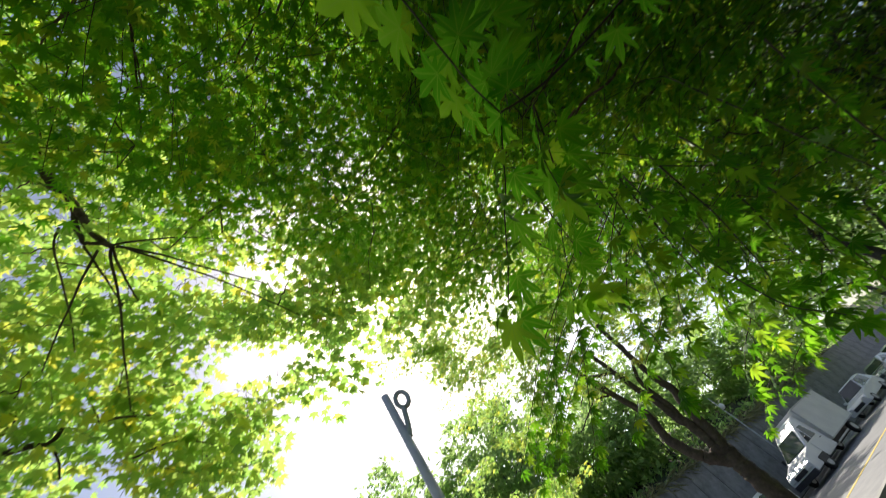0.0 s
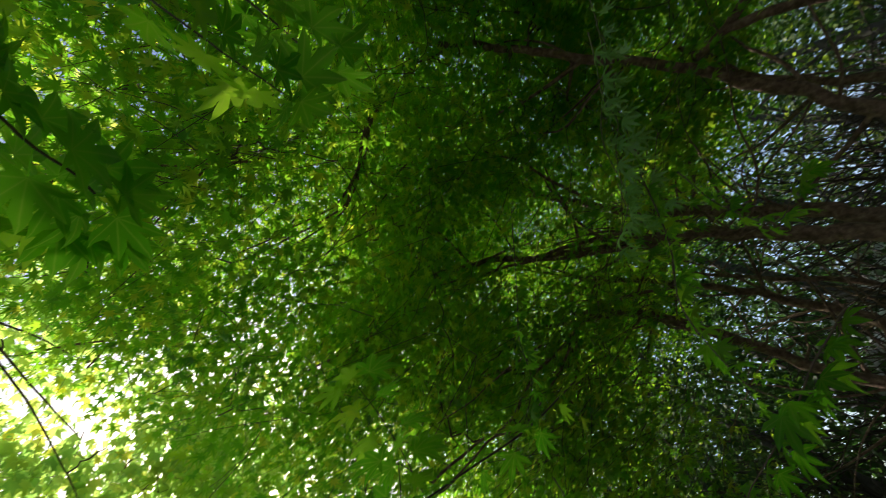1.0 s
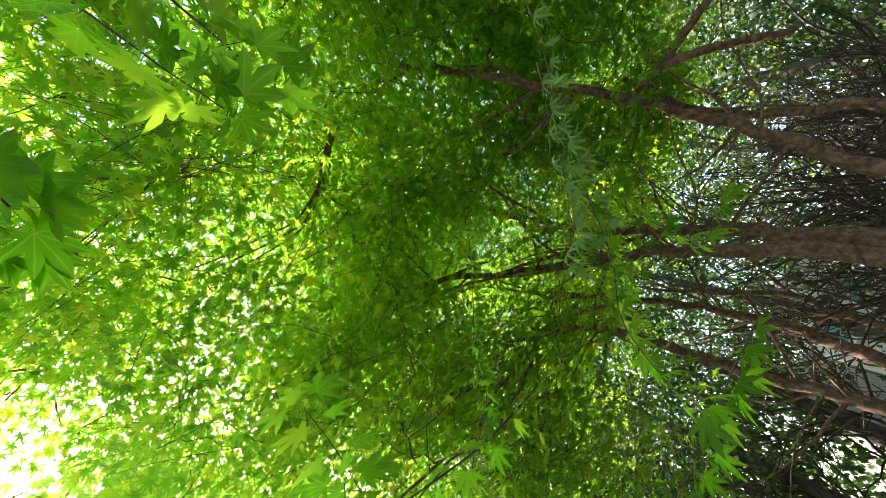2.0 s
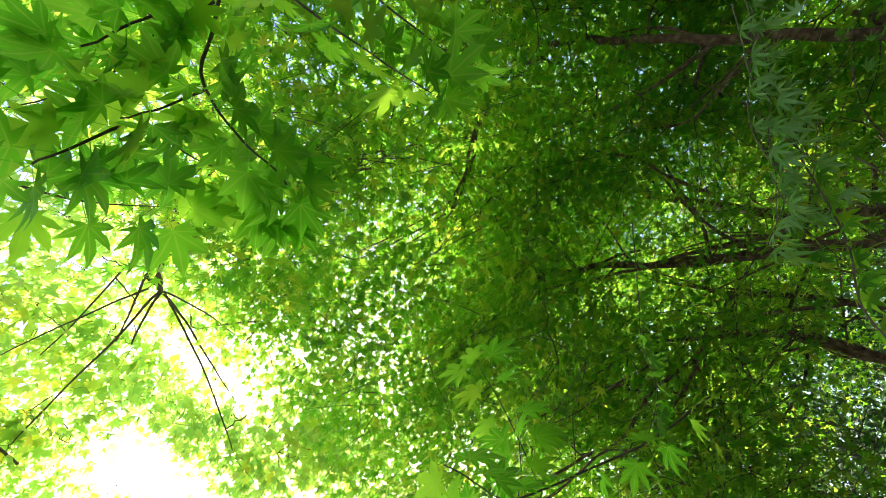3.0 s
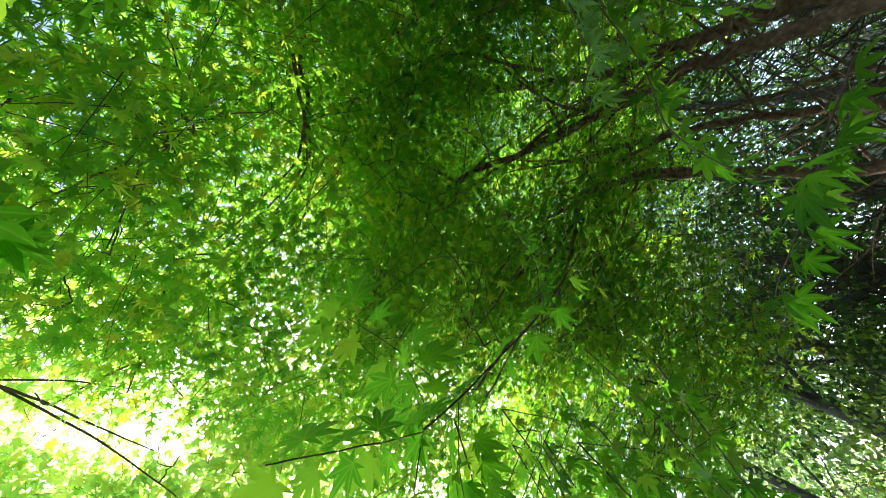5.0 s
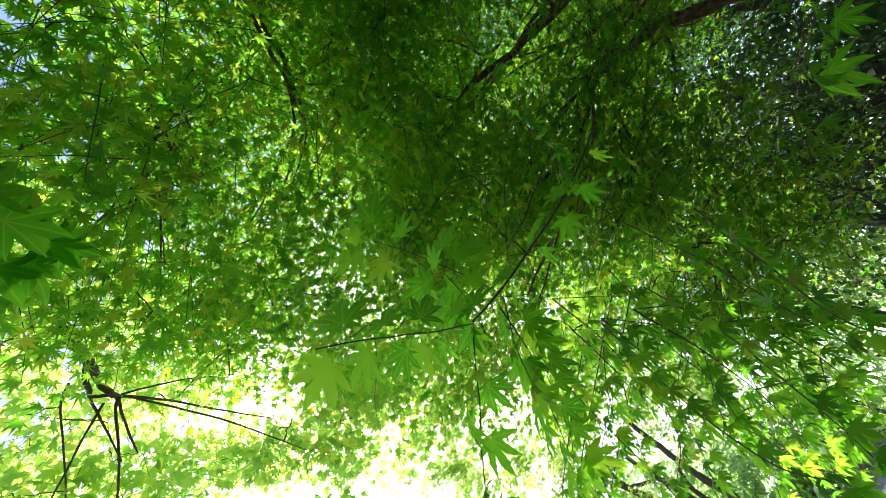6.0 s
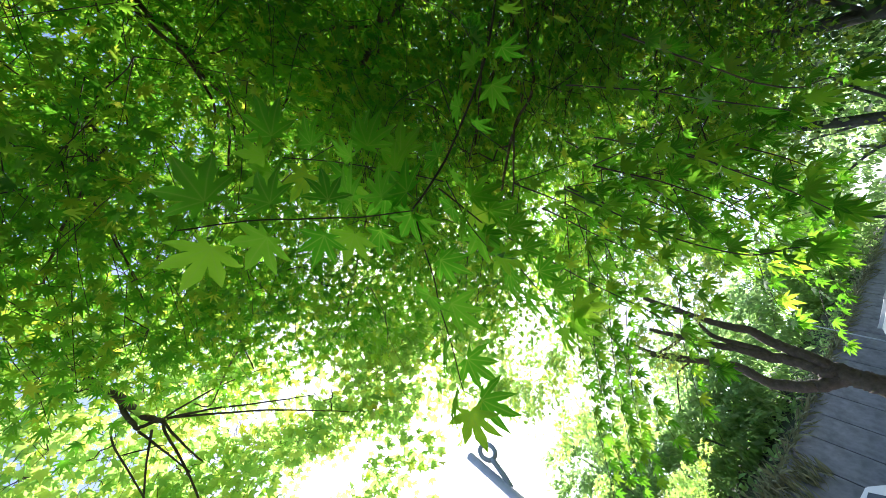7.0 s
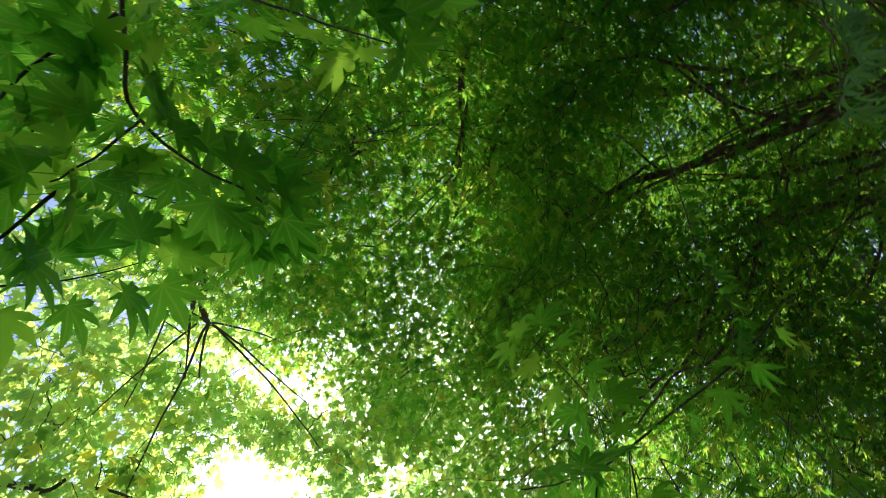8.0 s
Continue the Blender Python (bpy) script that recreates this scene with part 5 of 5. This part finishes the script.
def car(name, label, s, q, paint, length=4.4, height=1.48, half=0.88):
    """A parked car whose nose points back along the road."""
    t = thing(name, label, "car", group="parked vehicles")
    h, l = height, length / 2
    body = [(-l, 0.35), (-l, 0.85), (-l + 0.25, 0.98), (-l * 0.62, h - 0.06), (-l * 0.35, h), (l * 0.10, h), (l * 0.42, 0.95), (l - 0.25, 0.80), (l, 0.62), (l, 0.32)]
    profile_body(t, "body", body, half, paint, 0.16, 0.9)
    y = half - 0.02
    pane(t, "windscreen", [(l * 0.40, -y + 0.10, 1.0), (l * 0.40, y - 0.10, 1.0), (l * 0.13, y - 0.24, h - 0.07), (l * 0.13, -y + 0.24, h - 0.07)], dark_glass, "dark sloping windscreen")
    for sg in (-1, 1):
        yy = sg * (half - 0.04)
        pane(t, "side_window", [(l * 0.30, yy, 1.0), (-l * 0.05, yy, 1.0), (-l * 0.05, yy - sg * 0.13, h - 0.12), (l * 0.12, yy - sg * 0.13, h - 0.12)], dark_glass)
        pane(t, "side_window", [(-l * 0.09, yy, 1.0), (-l * 0.55, yy, 1.0), (-l * 0.48, yy - sg * 0.13, h - 0.14), (-l * 0.09, yy - sg * 0.13, h - 0.12)], dark_glass)
        part("headlight", box(bmesh.new(), l - 0.16, sg * 0.62 - 0.16, 0.58, l + 0.015, sg * 0.62 + 0.16, 0.74, 0.03), lamp_lens, t, "clear headlight")
        part("mirror", box(bmesh.new(), l * 0.28, sg * (half + 0.10) - 0.08, 0.98, l * 0.28 + 0.1, sg * (half + 0.10) + 0.08, 1.12, 0.02), paint, t)
        for x in (-l * 0.6, l * 0.62):
            wheel(t, x, sg * (half - 0.10), 0.31, 0.2)
    part("grille", box(bmesh.new(), l - 0.02, -0.42, 0.42, l + 0.02, 0.42, 0.60, 0.01), dark_trim, t, "black grille")
    t.matrix_world = Matrix.Translation(along(s, q, 0.0)) @ Matrix((-ROAD, -LEFT, (0, 0, 1))).transposed().to_4x4()
    return t


def box_truck(s, q):
    """A parked truck, its nose pointing back along the road: tall cab with a short bonnet, cargo box behind."""
    t = thing("box_truck", "white truck with short bonnet and pale cargo box, parked", "truck", group="parked vehicles")
    profile_body(t, "cab", [(1.24, 0.45), (1.24, 2.40), (1.5, 2.46), (2.05, 2.30), (2.45, 2.02), (3.42, 1.24), (4.35, 1.02), (4.62, 0.86), (4.66, 0.42), (1.3, 0.42)], 0.86, white_paint, 0.05, 1.0)
    cargo = part("cargo_box", box(bmesh.new(), -2.8, -0.92, 0.68, 1.16, 0.92, 2.62, 0.02), box_paint, t, "plain pale grey cargo box")
    for sg in (-1, 1):
        part("edge_rail", box(bmesh.new(), -2.81, sg * 0.92 - 0.03, 2.58, 1.17, sg * 0.92 + 0.03, 2.645, 0.01), steel, cargo)
        part("edge_rail", box(bmesh.new(), -2.81, sg * 0.92 - 0.03, 0.655, 1.17, sg * 0.92 + 0.03, 0.72, 0.01), steel, cargo)
        part("corner_post", box(bmesh.new(), 1.12, sg * 0.92 - 0.03, 0.72, 1.175, sg * 0.92 + 0.03, 2.58, 0.01), steel, cargo)
    part("chassis", box(bmesh.new(), -2.8, -0.4, 0.40, 4.2, 0.4, 0.64), dark_trim, t, "dark steel chassis")
    pane(t, "windscreen", [(3.40, -0.74, 1.29), (3.40, 0.74, 1.29), (2.52, 0.64, 2.0), (2.52, -0.64, 2.0)], dark_glass, "dark sloping windscreen")
    for sg in (-1, 1):
        y = sg * 0.835
        door = pane(t, "door", [(1.62, sg * 0.866, 0.55), (2.95, sg * 0.866, 0.55), (2.95, sg * 0.858, 1.20), (1.62, sg * 0.858, 1.20)], white_paint)
        part("door_handle", box(bmesh.new(), 1.70, sg * 0.885 - 0.012, 1.06, 1.86, sg * 0.885 + 0.012, 1.10, 0.006), dark_trim, door)
        pane(t, "side_window", [(3.02, y, 1.28), (1.72, y, 1.28), (1.80, sg * 0.765, 1.96), (2.28, sg * 0.765, 1.96)], dark_glass)
        part("pillar", box(bmesh.new(), 2.36, sg * 0.80 - 0.03, 1.26, 2.43, sg * 0.80 + 0.05, 1.94, 0.01), white_paint, t)
        part("headlight", box(bmesh.new(), 4.52, sg * 0.62 - 0.16, 0.68, 4.68, sg * 0.62 + 0.16, 0.84, 0.03), lamp_lens, t, "clear headlight")
        part("mirror", box(bmesh.new(), 3.0, sg * 1.02 - 0.08, 1.30, 3.08, sg * 1.02 + 0.08, 1.52, 0.02), dark_trim, t, "black wing mirror")
        part("wheel_arch", box(bmesh.new(), 2.92, sg * 0.86 - 0.03, 0.36, 3.78, sg * 0.86 + 0.015, 0.72, 0.06), dark_trim, t, "dark wheel arch")
        for x in (-1.7, 3.35):
            wheel(t, x, sg * 0.75, 0.33, 0.22)
        part("side_guard", box(bmesh.new(), -0.9, sg * 0.86 - 0.02, 0.40, 1.0, sg * 0.86 + 0.02, 0.48, 0.01), steel, t)
    part("bumper", box(bmesh.new(), 4.6, -0.82, 0.34, 4.74, 0.82, 0.58, 0.03), dark_trim, t, "dark bumper")
    part("grille", box(bmesh.new(), 4.62, -0.42, 0.64, 4.69, 0.42, 0.82, 0.01), dark_trim, t, "black grille")
    t.matrix_world = Matrix.Translation(along(s, q, 0.0)) @ Matrix((-ROAD, -LEFT, (0, 0, 1))).transposed().to_4x4()
    return t


box_truck(28.4, 14.8)
car("car", "white hatchback parked in front of the truck", 18.6, 14.8, white_paint)
car("car", "white car parked by the kerb under the trees", 13.0, 14.9, white_paint, height=1.75)
car("car", "white van-like car parked behind the truck", 37.0, 14.8, white_paint, height=1.7)
car("car", "dark silver car parked in the row", 43.6, 14.8, silver_paint)
car("car", "white car at the far end of the parked row", 50.0, 14.8, white_paint)
